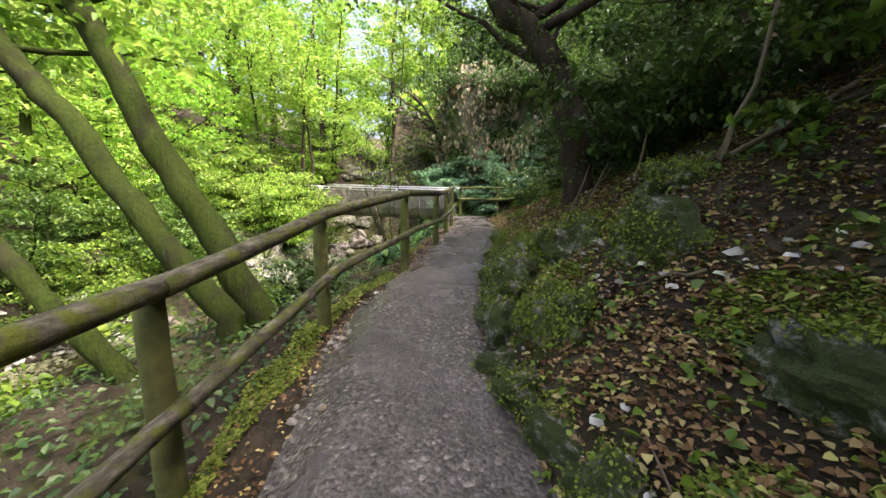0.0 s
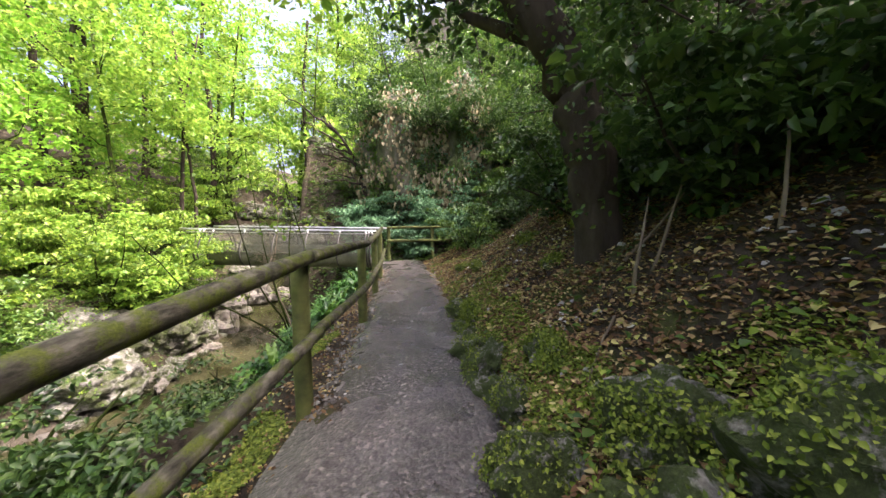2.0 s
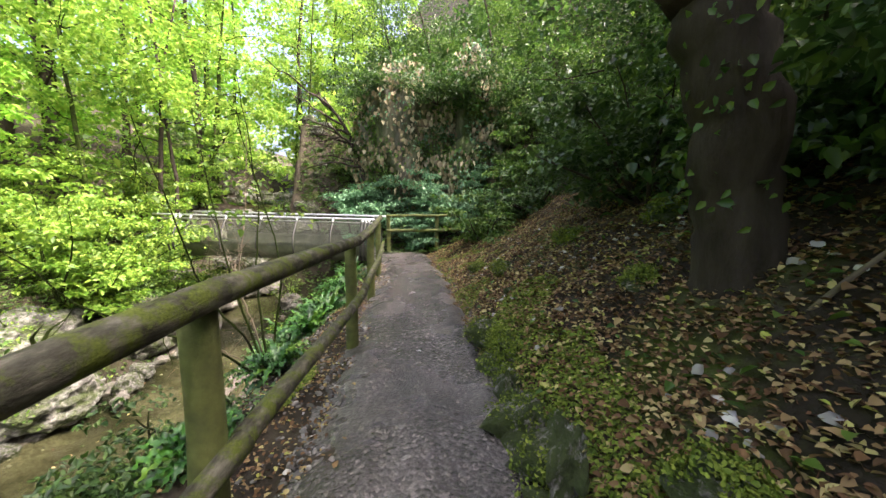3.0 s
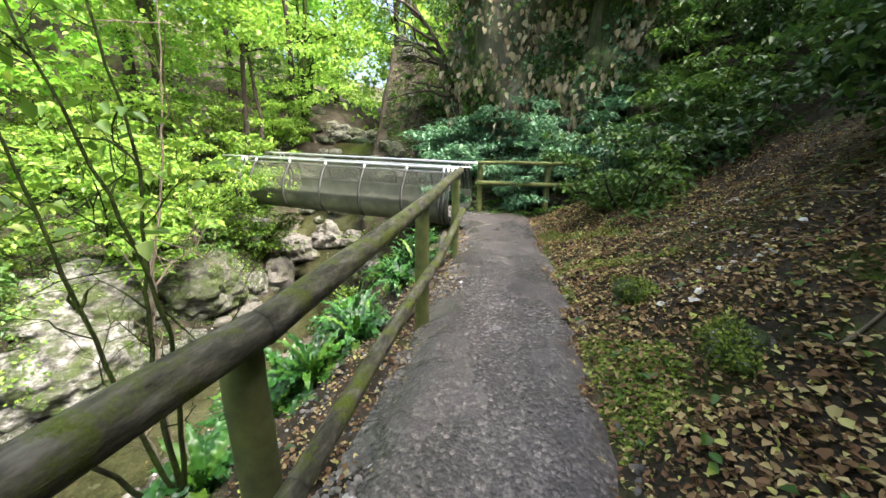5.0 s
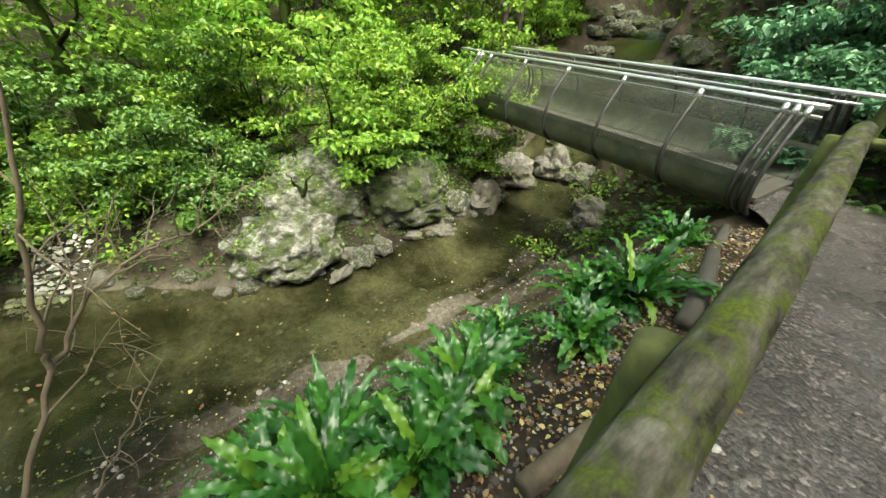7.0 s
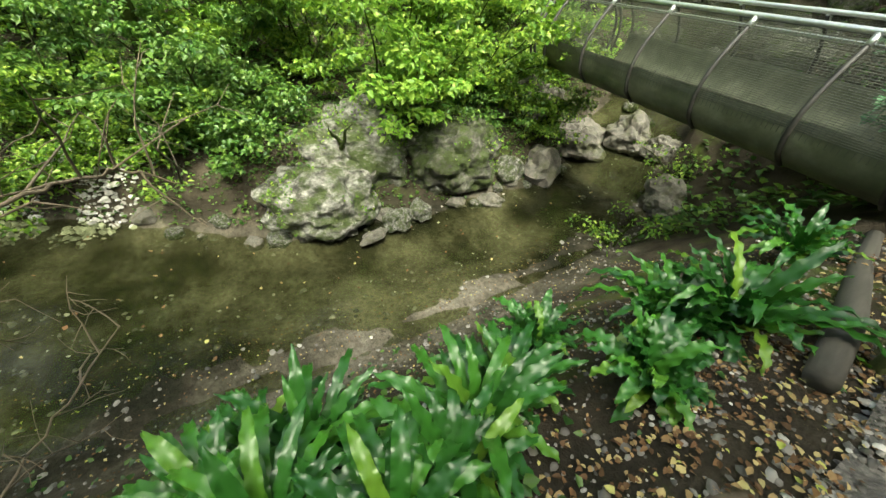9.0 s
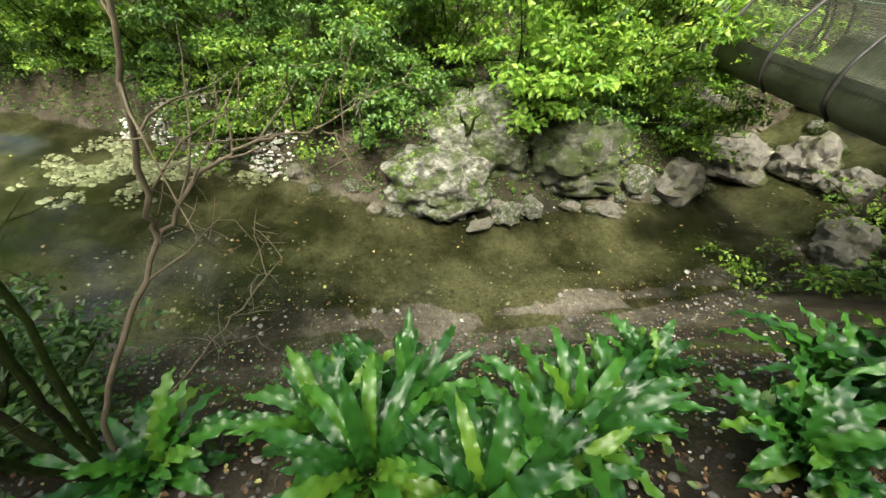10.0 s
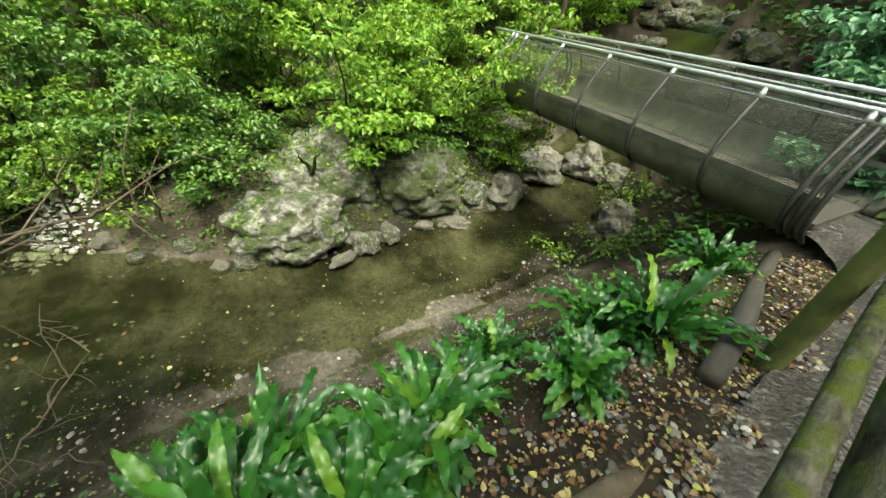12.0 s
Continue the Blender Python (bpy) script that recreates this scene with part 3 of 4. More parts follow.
for i, (x, y, a, b, c) in enumerate(VERGE):
    mossy = boulder("mossy_rock", x, y, ground_z(x, y, False) - c * 0.1, a * 0.7, b * 0.74, c * 0.76, 30 + i, MOSSROCK, "moss-covered rock with pale bare patches on the slope", i * 47, 0, 4, 0.4, "mossy rocks on the slope")
    mossy_rocks.append(mossy)
boulder("pale_stone", 1.3, -1.48, 0.1, 0.05, 0.07, 0.2, 57, PALESTONE, "white bare stone standing in the mossy verge", 20, 8, 3, 0.3)
for i in range(17):
    y = -3.4 + i * 0.34
    x = path_centre(y) + 0.60 + random.uniform(-0.03, 0.1)
    a = random.uniform(0.11, 0.19)
    ledge = boulder("mossy_ledge_stone", x, y, ground_z(x, y, False) + 0.0, a * 0.8, a * random.uniform(0.9, 1.5), a * random.uniform(0.7, 1.1), 210 + i, MOSSROCK, "moss-grown stone edging the footpath", i * 40, 0, 3, 0.4, "mossy stones edging the path")
    mossy_rocks.append(ledge)
for i in range(64):
    x = -5.6 + random.uniform(-3.4, 2.9)
    y = 12.2 + i * 0.12
    s = random.uniform(0.16, 0.5)
    boulder("stream_rock", x - (y - 13) * 0.2, y, ground_z(x - (y - 13) * 0.2, y, False) + s * 0.2, s, s * random.uniform(0.7, 1.1), s * 0.7, 60 + i, ROCK if i % 3 else MOSSDARK, "pale boulder in the rocky stream bed above the bridge", i * 33, 0, 3, 0.3, "boulders above the bridge")
for i in range(26):
    y = 2.2 + i * 0.34
    xs, hw = lerp_table(STREAM, y)
    s = random.uniform(0.08, 0.2)
    x = xs - hw - random.uniform(-0.12, 0.35)
    boulder("bank_rock", x, y, ground_z(x, y, False) + s * 0.1, s, s * random.uniform(0.7, 1.2), s * 0.7, 140 + i, ROCK if i % 2 else DARKROCK, "small grey rock at the foot of the far bank", i * 51, 0, 2, 0.35, "rocks along the far bank")

# ---------- trees ----------
def limb_points(rng, p0, d, length, n, bend=0.15, lift=0.0):
    pts = [Vector(p0)]
    d = Vector(d).normalized()
    for i in range(n):
        d = (d + Vector(rng.normal(size=3)) * bend + Vector((0, 0, lift))).normalized()
        pts.append(pts[-1] + d * (length / n))
    return pts


def tree(name, m, seed, trunk, r0, r1, bark, leaf, label, limbs=10, leaves=5000, leaf_size=0.14, spread=2.4, from_t=0.45, clump=0.75, flat=0.45, group=""):
    """trunk: points of the stem in the tree's own frame. The crown is leaf clumps at the ends of the limbs."""
    rng = np.random.default_rng(seed)
    ob = empty_at(name, m, label, "tree", group)
    g = Geo()
    pts = [Vector(p) for p in trunk]
    fine, rr = [], []
    for i in range(len(pts) - 1):
        for k in range(5):
            t = k / 5
            fine.append(pts[i].lerp(pts[i + 1], t) + Vector(rng.normal(size=3)) * r0 * 0.10)
    fine.append(pts[-1])
    N = len(fine)
    rr = [r1 + (r0 - r1) * (1 - i / (N - 1)) ** 1.1 + r0 * 0.55 * math.exp(-i * 1.3) for i in range(N)]
    g.tube(fine, rr, 14, 0.22)
    g.make("trunk", bark, ob)
    cen, rad = [], []
    lg = Geo()
    for i in range(limbs):
        t = from_t + (1 - from_t) * (i + 0.5) / limbs
        idx = min(N - 1, int(t * (N - 1)))
        a = rng.uniform(0, 2 * math.pi)
        d = (math.cos(a), math.sin(a), rng.uniform(0.0, 0.7))
        ln = spread * rng.uniform(0.6, 1.15)
        lp = limb_points(rng, fine[idx], d, ln, 6, 0.2)
        ra = rr[idx] * 0.42
        lg.tube(lp, [max(0.006, ra * (1 - j / 6.5)) for j in range(7)], 6, cap=False)
        for q in lp[2:]:
            cen.append(np.array(q) + rng.normal(size=3) * clump * 0.5)
            rad.append(clump * rng.uniform(0.5, 1.1))
    lg.make("branchwork", bark, ob)
    per = [int(leaves / len(cen) * rng.uniform(0.5, 1.5)) for _ in cen]
    v, f = leaf_cloud(rng, cen, rad, per, leaf_size, flat)
    np_mesh("crown", v, f, leaf, ob)
    return ob


# leaning trunks beyond the fence
tree("leaning_tree", pose(-1.06, -1.5, -0.4), 11, [(0, 0, -0.2), (-0.04, 0, 0.22), (-0.36, 0, 0.84), (-0.68, 0, 1.38), (-1.0, 0, 1.88), (-1.29, 0, 2.5), (-1.62, 0, 3.15), (-2.6, 0.3, 5.4), (-3.1, 0.5, 8.2)], 0.15, 0.09, BARK, BRIGHT,
     "mossy leaning tree trunk growing behind the fence", 8, 3000, 0.10, 2.6, 0.72)
tree("leaning_tree", pose(-1.06, -1.88, -0.32), 12, [(0, 0, -0.2), (-0.05, 0, 0.22), (-0.54, 0, 0.82), (-0.97, 0, 1.36), (-1.43, 0, 1.98), (-1.9, 0, 2.5), (-3.4, 0.4, 4.6), (-4.2, 0.6, 7.2)], 0.115, 0.075, BARK, BRIGHT,
     "mossy slanting tree trunk behind the fence", 8, 3000, 0.10, 2.6, 0.72)
tree("leaning_tree", pose(-1.45, -2.42, -0.62), 13, [(0, 0, -0.2), (-0.03, 0, 0.12), (-0.42, 0, 0.59), (-0.73, 0, 0.86), (-0.97, 0, 1.14), (-2.1, 0.1, 2.3), (-3.7, 0.3, 4.4), (-4.5, 0.3, 6.6)], 0.09, 0.055, BARK, BRIGHT,
     "thin leaning trunk low on the stream bank", 7, 2500, 0.10, 2.4, 0.72)
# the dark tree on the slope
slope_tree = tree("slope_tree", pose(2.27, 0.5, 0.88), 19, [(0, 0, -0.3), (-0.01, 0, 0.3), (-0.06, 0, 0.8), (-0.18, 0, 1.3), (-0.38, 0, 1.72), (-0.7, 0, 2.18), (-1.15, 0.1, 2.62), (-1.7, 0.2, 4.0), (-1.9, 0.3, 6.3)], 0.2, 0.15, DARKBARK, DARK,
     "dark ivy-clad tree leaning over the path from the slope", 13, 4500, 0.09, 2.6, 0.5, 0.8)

rngp = np.random.default_rng(5)
# dark understorey on the slope, with shade put into the DARK leaf colour
# The last two trees are added to keep sun off the slope below
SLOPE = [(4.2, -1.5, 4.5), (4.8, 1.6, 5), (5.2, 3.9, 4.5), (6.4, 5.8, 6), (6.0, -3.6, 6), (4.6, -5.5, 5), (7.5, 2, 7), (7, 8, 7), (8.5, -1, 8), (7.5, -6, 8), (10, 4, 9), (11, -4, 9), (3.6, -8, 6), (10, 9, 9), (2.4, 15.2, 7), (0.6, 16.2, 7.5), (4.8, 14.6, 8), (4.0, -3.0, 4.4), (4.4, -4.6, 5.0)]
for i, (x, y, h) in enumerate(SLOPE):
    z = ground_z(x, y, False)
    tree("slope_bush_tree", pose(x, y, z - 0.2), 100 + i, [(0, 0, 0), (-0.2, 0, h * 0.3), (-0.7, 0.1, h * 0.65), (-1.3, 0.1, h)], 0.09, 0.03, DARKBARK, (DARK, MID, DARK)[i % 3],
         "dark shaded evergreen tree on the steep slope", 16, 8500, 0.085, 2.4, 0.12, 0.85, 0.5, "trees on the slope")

# sunlit wood across the stream, part of its sunlight put into the leaf colours
spots = [(-9.5, 2.5), (-10.5, 6.8), (-9.0, 10.5), (-12, 13), (-8.0, 15.5), (-13.5, 3), (-11.5, -1.8), (-14, 8), (-10, 18.5), (-5.5, 21), (-15, 16), (-17, 5), (-13, -6.5), (-18, 11), (-3, 25), (-12, 23), (-19, 0), (-21, 18), (14, 24), (-7, 27), (-15, -12), (-8, -14), (2, -15), (-3, -18), (8, -14)]
for i, (x, y) in enumerate(spots):
    z = ground_z(x, y, False)
    h = rngp.uniform(7, 12)
    lean = rngp.uniform(-0.8, 0.8)
    tree("woodland_tree", pose(x, y, z - 0.2), 200 + i, [(0, 0, 0), (lean * 0.1, 0, h * 0.25), (lean * 0.5, 0.1, h * 0.6), (lean, 0.2, h)], rngp.uniform(0.10, 0.17), 0.03, BARK, (BRIGHT, LIME, BRIGHT, LIME, BRIGHT)[i % 5],
         "slender sunlit deciduous tree across the stream", 14, 4600, 0.17, 3.0, 0.22, 0.9, 0.36, "trees across the stream")

# distant woods on the valley sides, one mass of leaf clumps
frng = np.random.default_rng(77)
fc, fr, fn = [], [], []
for i in range(340):
    a = frng.uniform(radians(86), radians(265))
    d = frng.uniform(17, 48)
    x, y = d * math.cos(a) - 2, d * math.sin(a) + 3
    if x > 3 and y < 10:
        continue
    z = ground_z(x, y, False)
    fc.append((x, y, z + frng.uniform(0.3, 9.0) * (0.3 + d / 50)))
    fr.append(frng.uniform(1.2, 2.6))
    fn.append(80)
v, f = leaf_cloud(frng, fc, fr, fn, 0.42, 0.7)
tagged(np_mesh("distant_woods", v, f, BRIGHT), "sunlit woodland foliage on the valley sides", "woods", kind="stuff")

# the hill's part of the woods, in the leaf colour darkened for shade
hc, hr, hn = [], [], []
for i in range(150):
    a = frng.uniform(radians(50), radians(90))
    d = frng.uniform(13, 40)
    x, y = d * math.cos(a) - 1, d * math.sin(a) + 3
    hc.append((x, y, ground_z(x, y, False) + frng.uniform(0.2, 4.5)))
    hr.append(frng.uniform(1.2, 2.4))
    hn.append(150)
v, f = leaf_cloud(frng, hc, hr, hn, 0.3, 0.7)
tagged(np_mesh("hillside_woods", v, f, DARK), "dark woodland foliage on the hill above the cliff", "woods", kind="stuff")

# leafy bushes
def bush(name, x, y, z, seed, leaf, label, stems=9, h=1.6, spread=1.2, leaves=6000, size=0.07, clump=0.4, lean=(0, 0), bark=BARK, group=""):
    rng = np.random.default_rng(seed)
    ob = empty_at(name, pose(x, y, z), label, "bush", group)
    cen, rad = [], []
    for i in range(stems):
        a = 2 * math.pi * i / stems + rng.uniform(-0.4, 0.4)
        d = (math.cos(a) * spread * 0.8 + lean[0], math.sin(a) * spread * 0.8 + lean[1], h)
        lp = limb_points(rng, (0.05 * math.cos(a), 0.05 * math.sin(a), -0.08), d, math.hypot(h, spread) * rng.uniform(0.7, 1.2), 7, 0.16)
        g = Geo()
        g.tube(lp, [0.022 * (1 - j / 8) + 0.002 for j in range(8)], 5, cap=False)
        g.make("stem", bark, ob)
        for q in lp[2:]:
            cen.append(np.array(q) + rng.normal(size=3) * clump * 0.45)
            rad.append(clump * rng.uniform(0.5, 1.1))
    per = [int(leaves / len(cen) * rng.uniform(0.5, 1.5)) for _ in cen]
    v, f = leaf_cloud(rng, cen, rad, per, size, 0.28)
    np_mesh("foliage", v, f, leaf, ob)
    return ob


for i, (x, y, lf, h) in enumerate([(-8.2, 5.2, GREEN, 2.4), (-9.6, 4.0, BRIGHT, 2.6), (-7.6, 10.8, GREEN, 2.0), (-10.5, 9.0, BRIGHT, 2.6), (-9.2, 13.0, GREEN, 2.2), (-11.5, 0.5, GREEN, 2.6), (-10.5, 17.5, MID, 1.8), (-10.8, -4.5, GREEN, 2.4), (-4.0, -6.5, MID, 1.4), (-3.2, -4.6, MID, 0.8), (-12.5, 6.0, BRIGHT, 3.0), (-2.9, -2.4, GREEN, 0.5), (-9.0, -0.6, GREEN, 1.8), (-13.5, 10.5, GREEN, 3.0)]):
    bush("bank_bush", x, y, ground_z(x, y, False), 400 + i, lf, "sunlit leafy bush on the stream's bank", 11, h, 1.7, 5200, 0.105, 0.5, group="bushes across the stream")
bush("bank_bush", -6.0, 6.1, -0.5, 31, BRIGHT, "bright green leafy bush on the pale boulder", 14, 1.5, 1.6, 5600, 0.10, 0.42, (0.5, 0.6))
bush("bank_bush", -6.6, 7.8, -0.9, 32, GREEN, "bright green bush overhanging the stream", 14, 1.8, 1.7, 5600, 0.10, 0.42, (0.6, 0.0))
bush("bank_bush", -7.4, 3.6, -1.0, 33, MID, "shaded green bush behind the boulders", 10, 1.7, 1.6, 9000, 0.08, 0.5)
bush("bank_bush", -8.5, 1.2, -1.1, 34, MID, "green bush on the far bank", 10, 1.8, 1.7, 9000, 0.08, 0.5)
bush("bank_bush", -8.8, 9.0, -0.6, 35, GREEN, "sunlit bush on the far bank", 10, 2.2, 1.8, 10000, 0.09, 0.55)
bush("bank_bush", -9.5, -2.5, -1.0, 36, GREEN, "sunlit bush on the far bank", 10, 2.0, 1.8, 9000, 0.09, 0.55)
for i, (x, y) in enumerate([(0.8, 10.0), (2.2, 10.2), (3.4, 9.4), (-1.2, 11.4), (-1.3, 12.6), (-1.0, 10.3), (1.4, 11.6), (-0.2, 12.4), (3.0, 12.0), (0.2, 13.6)]):
    bush("herb_clump", x, y, ground_z(x, y, False), 50 + i, BLUISH, "bluish-green leafy herbs behind the end fence", 9, 0.8, 0.8, 4500, 0.10, 0.32, group="herbs behind the fence")


# ---------- hart's tongue ferns on the bank ----------
def frond(g, rng, a, length, width, rise, curl):
    n = 28
    d = Vector((math.cos(a), math.sin(a), 0))
    s = Vector((-d.y, d.x, 0))
    p = Vector((0.02 * d.x, 0.02 * d.y, 0))
    el = rise
    vs = []
    ph = rng.uniform(0, 6)
    tw = rng.uniform(-0.6, 0.6)
    sway = rng.uniform(-0.5, 0.5)
    for i in range(n + 1):
        t = i / n
        w = width * (min(1, 0.16 + 0.2 * t + 5 * max(0, t - 0.1)) * (1 - max(0, (t - 0.62) / 0.38) ** 2.6 * 0.92))
        w = max(w, 0.002)
        nrm = Vector((-d.x * math.sin(el), -d.y * math.sin(el), math.cos(el)))
        wav = 0.24 * width * math.sin(t * 44 + ph)
        wav2 = 0.24 * width * math.sin(t * 41 + ph + 2)
        vs += [tuple(p + s * w * 0.5 + nrm * (wav + w * 0.10)), tuple(p + s * w * 0.22 + nrm * w * 0.07), tuple(p), tuple(p - s * w * 0.22 + nrm * w * 0.07), tuple(p - s * w * 0.5 + nrm * (wav2 + w * 0.10))]
        step = length / n
        p = p + (d * math.cos(el) + Vector((0, 0, math.sin(el)))) * step
        el -= curl / n * (0.4 + 1.2 * t)
        d = (d + s * sway / n).normalized()
        s = Vector((-d.y, d.x, tw * t * 0.8)).normalized()
    fs = [(i * 5 + k, i * 5 + k + 1, i * 5 + k + 6, i * 5 + k + 5) for i in range(n) for k in range(4)]
    g.add(vs, fs)


def fern_plant(seed, n, length):
    rng = np.random.default_rng(seed)
    ob = empty_at("hart_tongue_fern", pose(0, 0, 0), "glossy green strap-leaved fern on the bank", "fern", "ferns on the bank")
    for i in range(n):
        g = Geo()
        a = i * 2.399 + rng.uniform(-0.3, 0.3)
        r = i / n
        frond(g, rng, a, length * rng.uniform(0.75, 1.15), rng.uniform(0.048, 0.07), radians(86 - 40 * r + rng.uniform(-12, 12)), radians(75 + 55 * r + rng.uniform(-25, 45)))
        g.make("frond", FERN, ob)
    return ob


FERNS = [(-1.08, 3.78, 0.58), (-1.3, 3.55, 0.54), (-1.0, 3.42, 0.5), (-0.74, 4.45, 0.56), (-0.86, 4.72, 0.5), (-0.6, 4.25, 0.46), (-1.2, 5.32, 0.46), (-0.55, 5.98, 0.66), (-0.74, 5.76, 0.56), (-0.72, 7.3, 0.5), (-0.9, 2.75, 0.42), (-0.62, 2.2, 0.4), (-0.55, 0.9, 0.34), (-0.5, 5.2, 0.36), (-0.72, 3.62, 0.5), (-0.52, 4.0, 0.42)]
for i, (x, y, ln) in enumerate(FERNS):
    f = fern_plant(70 + i, 44, ln)
    f.matrix_world = pose(x, y, ground_z(x, y) - 0.01, rz=i * 40)

# bare-stemmed shrub by the fence
srng = np.random.default_rng(8)
shrub = empty_at("bare_shrub", pose(-0.88, 2.6, ground_z(-0.88, 2.6, False)), "thin-stemmed shrub with lime leaves rooted beside the fence", "shrub")
cen, rad = [], []
SHRUB_STEMS = [
    [(-0.88, 2.6, -0.75), (-0.9, 2.62, -0.3), (-0.94, 2.66, 0.1), (-1.0, 2.73, 0.5), (-1.0, 2.8, 0.88), (-1.0, 2.85, 1.4), (-1.04, 2.8, 2.0), (-1.1, 2.75, 2.6)],
    [(-0.89, 2.56, -0.45), (-1.0, 2.38, 0.02), (-1.1, 2.16, 0.33), (-1.18, 1.98, 0.7), (-1.22, 1.82, 1.2), (-1.3, 1.6, 1.9)],
    [(-0.9, 2.62, -0.5), (-1.0, 2.7, -0.15), (-1.15, 2.83, 0.12), (-1.3, 2.96, 0.34), (-1.36, 3.05, 0.46), (-1.42, 3.14, 0.55), (-1.46, 3.25, 0.6), (-1.5, 3.37, 0.63), (-1.53, 3.48, 0.64), (-1.55, 3.56, 0.62), (-1.57, 3.65, 0.55)],
    [(-0.9, 2.6, -0.45), (-1.1, 2.6, 0.2), (-1.25, 2.62, 0.8), (-1.34, 2.6, 1.4), (-1.42, 2.52, 2.2)],
    [(-0.86, 2.6, -0.5), (-0.75, 2.6, 0.2), (-0.68, 2.58, 0.6), (-0.76, 2.56, 1.1), (-0.85, 2.52, 1.5), (-1.0, 2.48, 2.1)],
    [(-0.9, 2.5, -0.5), (-1.1, 2.2, -0.1), (-1.35, 1.8, 0.25), (-1.6, 1.4, 0.6), (-1.8, 1.1, 1.1)],
    [(-0.9, 2.62, -0.5), (-1.15, 2.74, -0.42), (-1.4, 2.86, -0.36), (-1.62, 3.0, -0.3), (-1.82, 3.14, -0.22)],
    [(-1.3, 2.96, 0.34), (-1.3, 2.98, 0.45), (-1.3, 3.07, 0.78), (-1.3, 3.155, 1.05), (-1.3, 3.3, 1.6), (-1.32, 3.4, 2.2)],
]
for i, line in enumerate(SHRUB_STEMS):
    pale = i in (2, 6, 7)
    g = Geo()
    ctrl = [Vector(p) - shrub.location for p in line]
    lp = []
    for c0, c1 in zip(ctrl, ctrl[1:]):
        for k in range(4):
            lp.append(c0.lerp(c1, k / 4) + Vector(srng.normal(size=3)) * 0.006)
    lp.append(ctrl[-1])
    n = len(lp)
    g.tube(lp, [((0.005 if i == 6 else 0.009) if pale else 0.014 if i == 0 else 0.011) * (1 - j / (n + 1)) + 0.0025 for j in range(n)], 7, 0.1, cap=False)
    for j in range(n // 4, n, 2):
        sp = limb_points(srng, lp[j], srng.normal(size=3) * 0.8 + np.array([-0.35, 0.0 if pale else -0.2, 0.45]), srng.uniform(0.2, 0.65), 5, 0.22)
        g.tube(sp, [0.0048, 0.004, 0.0034, 0.0028, 0.002, 0.0012], 4, cap=False)
        for k in (2, 3, 4):
            tw = limb_points(srng, sp[k], srng.normal(size=3), srng.uniform(0.08, 0.25), 3, 0.3)
            g.tube(tw, [0.0025, 0.002, 0.0015, 0.001], 3, cap=False)
        if not pale and (sp[-1] + shrub.location).z > 1.15:
            cen.append(tuple(sp[-1]))
            rad.append(0.26)
    g.make("stem", TWIG if pale else BARK, shrub)
v, f = leaf_cloud(srng, cen, rad, [15] * len(cen), 0.065, 0.5)
np_mesh("foliage", v, f, GREEN, shrub)

# ---------- fallen leaves and stones ----------
def scatter_leaves(name, n, seed, xr, yr, keep, size, mat, label, lift=0.015):
    rng = np.random.default_rng(seed)
    P = []
    while len(P) < n:
        x, y = rng.uniform(*xr), rng.uniform(*yr)
        if keep(x, y, rng):
            P.append((x, y, ground_z(x, y) + lift + rng.uniform(0, 0.02)))
    P = np.array(P)
    A = rng_unit(rng, n) * np.array([1, 1, 0.3])
    A /= np.linalg.norm(A, axis=1)[:, None]
    up = rng_unit(rng, n) * 0.5 + np.array([0, 0, 1.0])
    S = np.cross(up, A)
    S /= np.linalg.norm(S, axis=1)[:, None]
    L = rng.uniform(0.6, 1.4, n) * size
    v, f = quad_leaves(P, A, S, L, L * rng.uniform(0.5, 0.85, n))
    ob = np_mesh(name, v, f, mat)
    return tagged(ob, label, "leaf litter", kind="stuff")


def on_slope(x, y, rng):
    u = x - path_centre(y) - 0.5
    return u > 0 and rng.random() < 1.2 / (1 + 0.5 * u)


def on_verge(x, y, rng):
    d = abs(x - path_centre(y))
    return 0.30 < d < 1.1 and rng.random() < (1.0 - (d - 0.5) * 0.5 if d > 0.55 else 0.35)


def on_far_bank(x, y, rng):
    xs, hw = lerp_table(STREAM, y)
    return x < xs - hw - 0.12


def on_low_bank(x, y, rng):
    xs, hw = lerp_table(STREAM, y)
    return xs + hw + 0.2 < x < path_centre(y) - 0.95 and rng.random() < (0.7 if y < 1.5 else 0.12)


scatter_leaves("slope_leaf_litter", 90000, 1, (1.05, 4.6), (-5.5, 9.0), on_slope, 0.032, LITTER, "brown and yellow dead leaves on the slope", 0.006)
scatter_leaves("large_leaf_litter", 1300, 4, (1.15, 3.8), (-5.5, 9.0), on_slope, 0.055, LITTER, "large yellowed leaves lying on the slope", 0.02)
scatter_leaves("slope_seedlings", 1500, 3, (1.25, 6.0), (-6.5, 9.5), on_slope, 0.05, MID, "small green ivy and seedling leaves on the slope", 0.04)
scatter_leaves("slope_ivy", 1300, 13, (1.3, 3.4), (-5.5, -0.8), on_slope, 0.045, GREEN, "broad yellow-green leaves of low plants on the slope", 0.05)
scatter_leaves("verge_leaf_litter", 14000, 2, (-0.6, 2.0), (-6.5, 8.0), on_verge, 0.028, LITTER, "dead leaves along the path's edges", 0.004)
# shade of the near bank is put into these leaves' dark colour
scatter_leaves("near_bank_ground_cover", 9000, 16, (-6, -0.3), (-6, 6), on_low_bank, 0.05, DARK, "low herbs on the near bank, leaf colour darkened for shade", 0.04)
scatter_leaves("bank_ground_cover", 40000, 6, (-13, -0.3), (-6, 14), on_far_bank, 0.06, MID, "low green herbs covering the stream banks", 0.05)


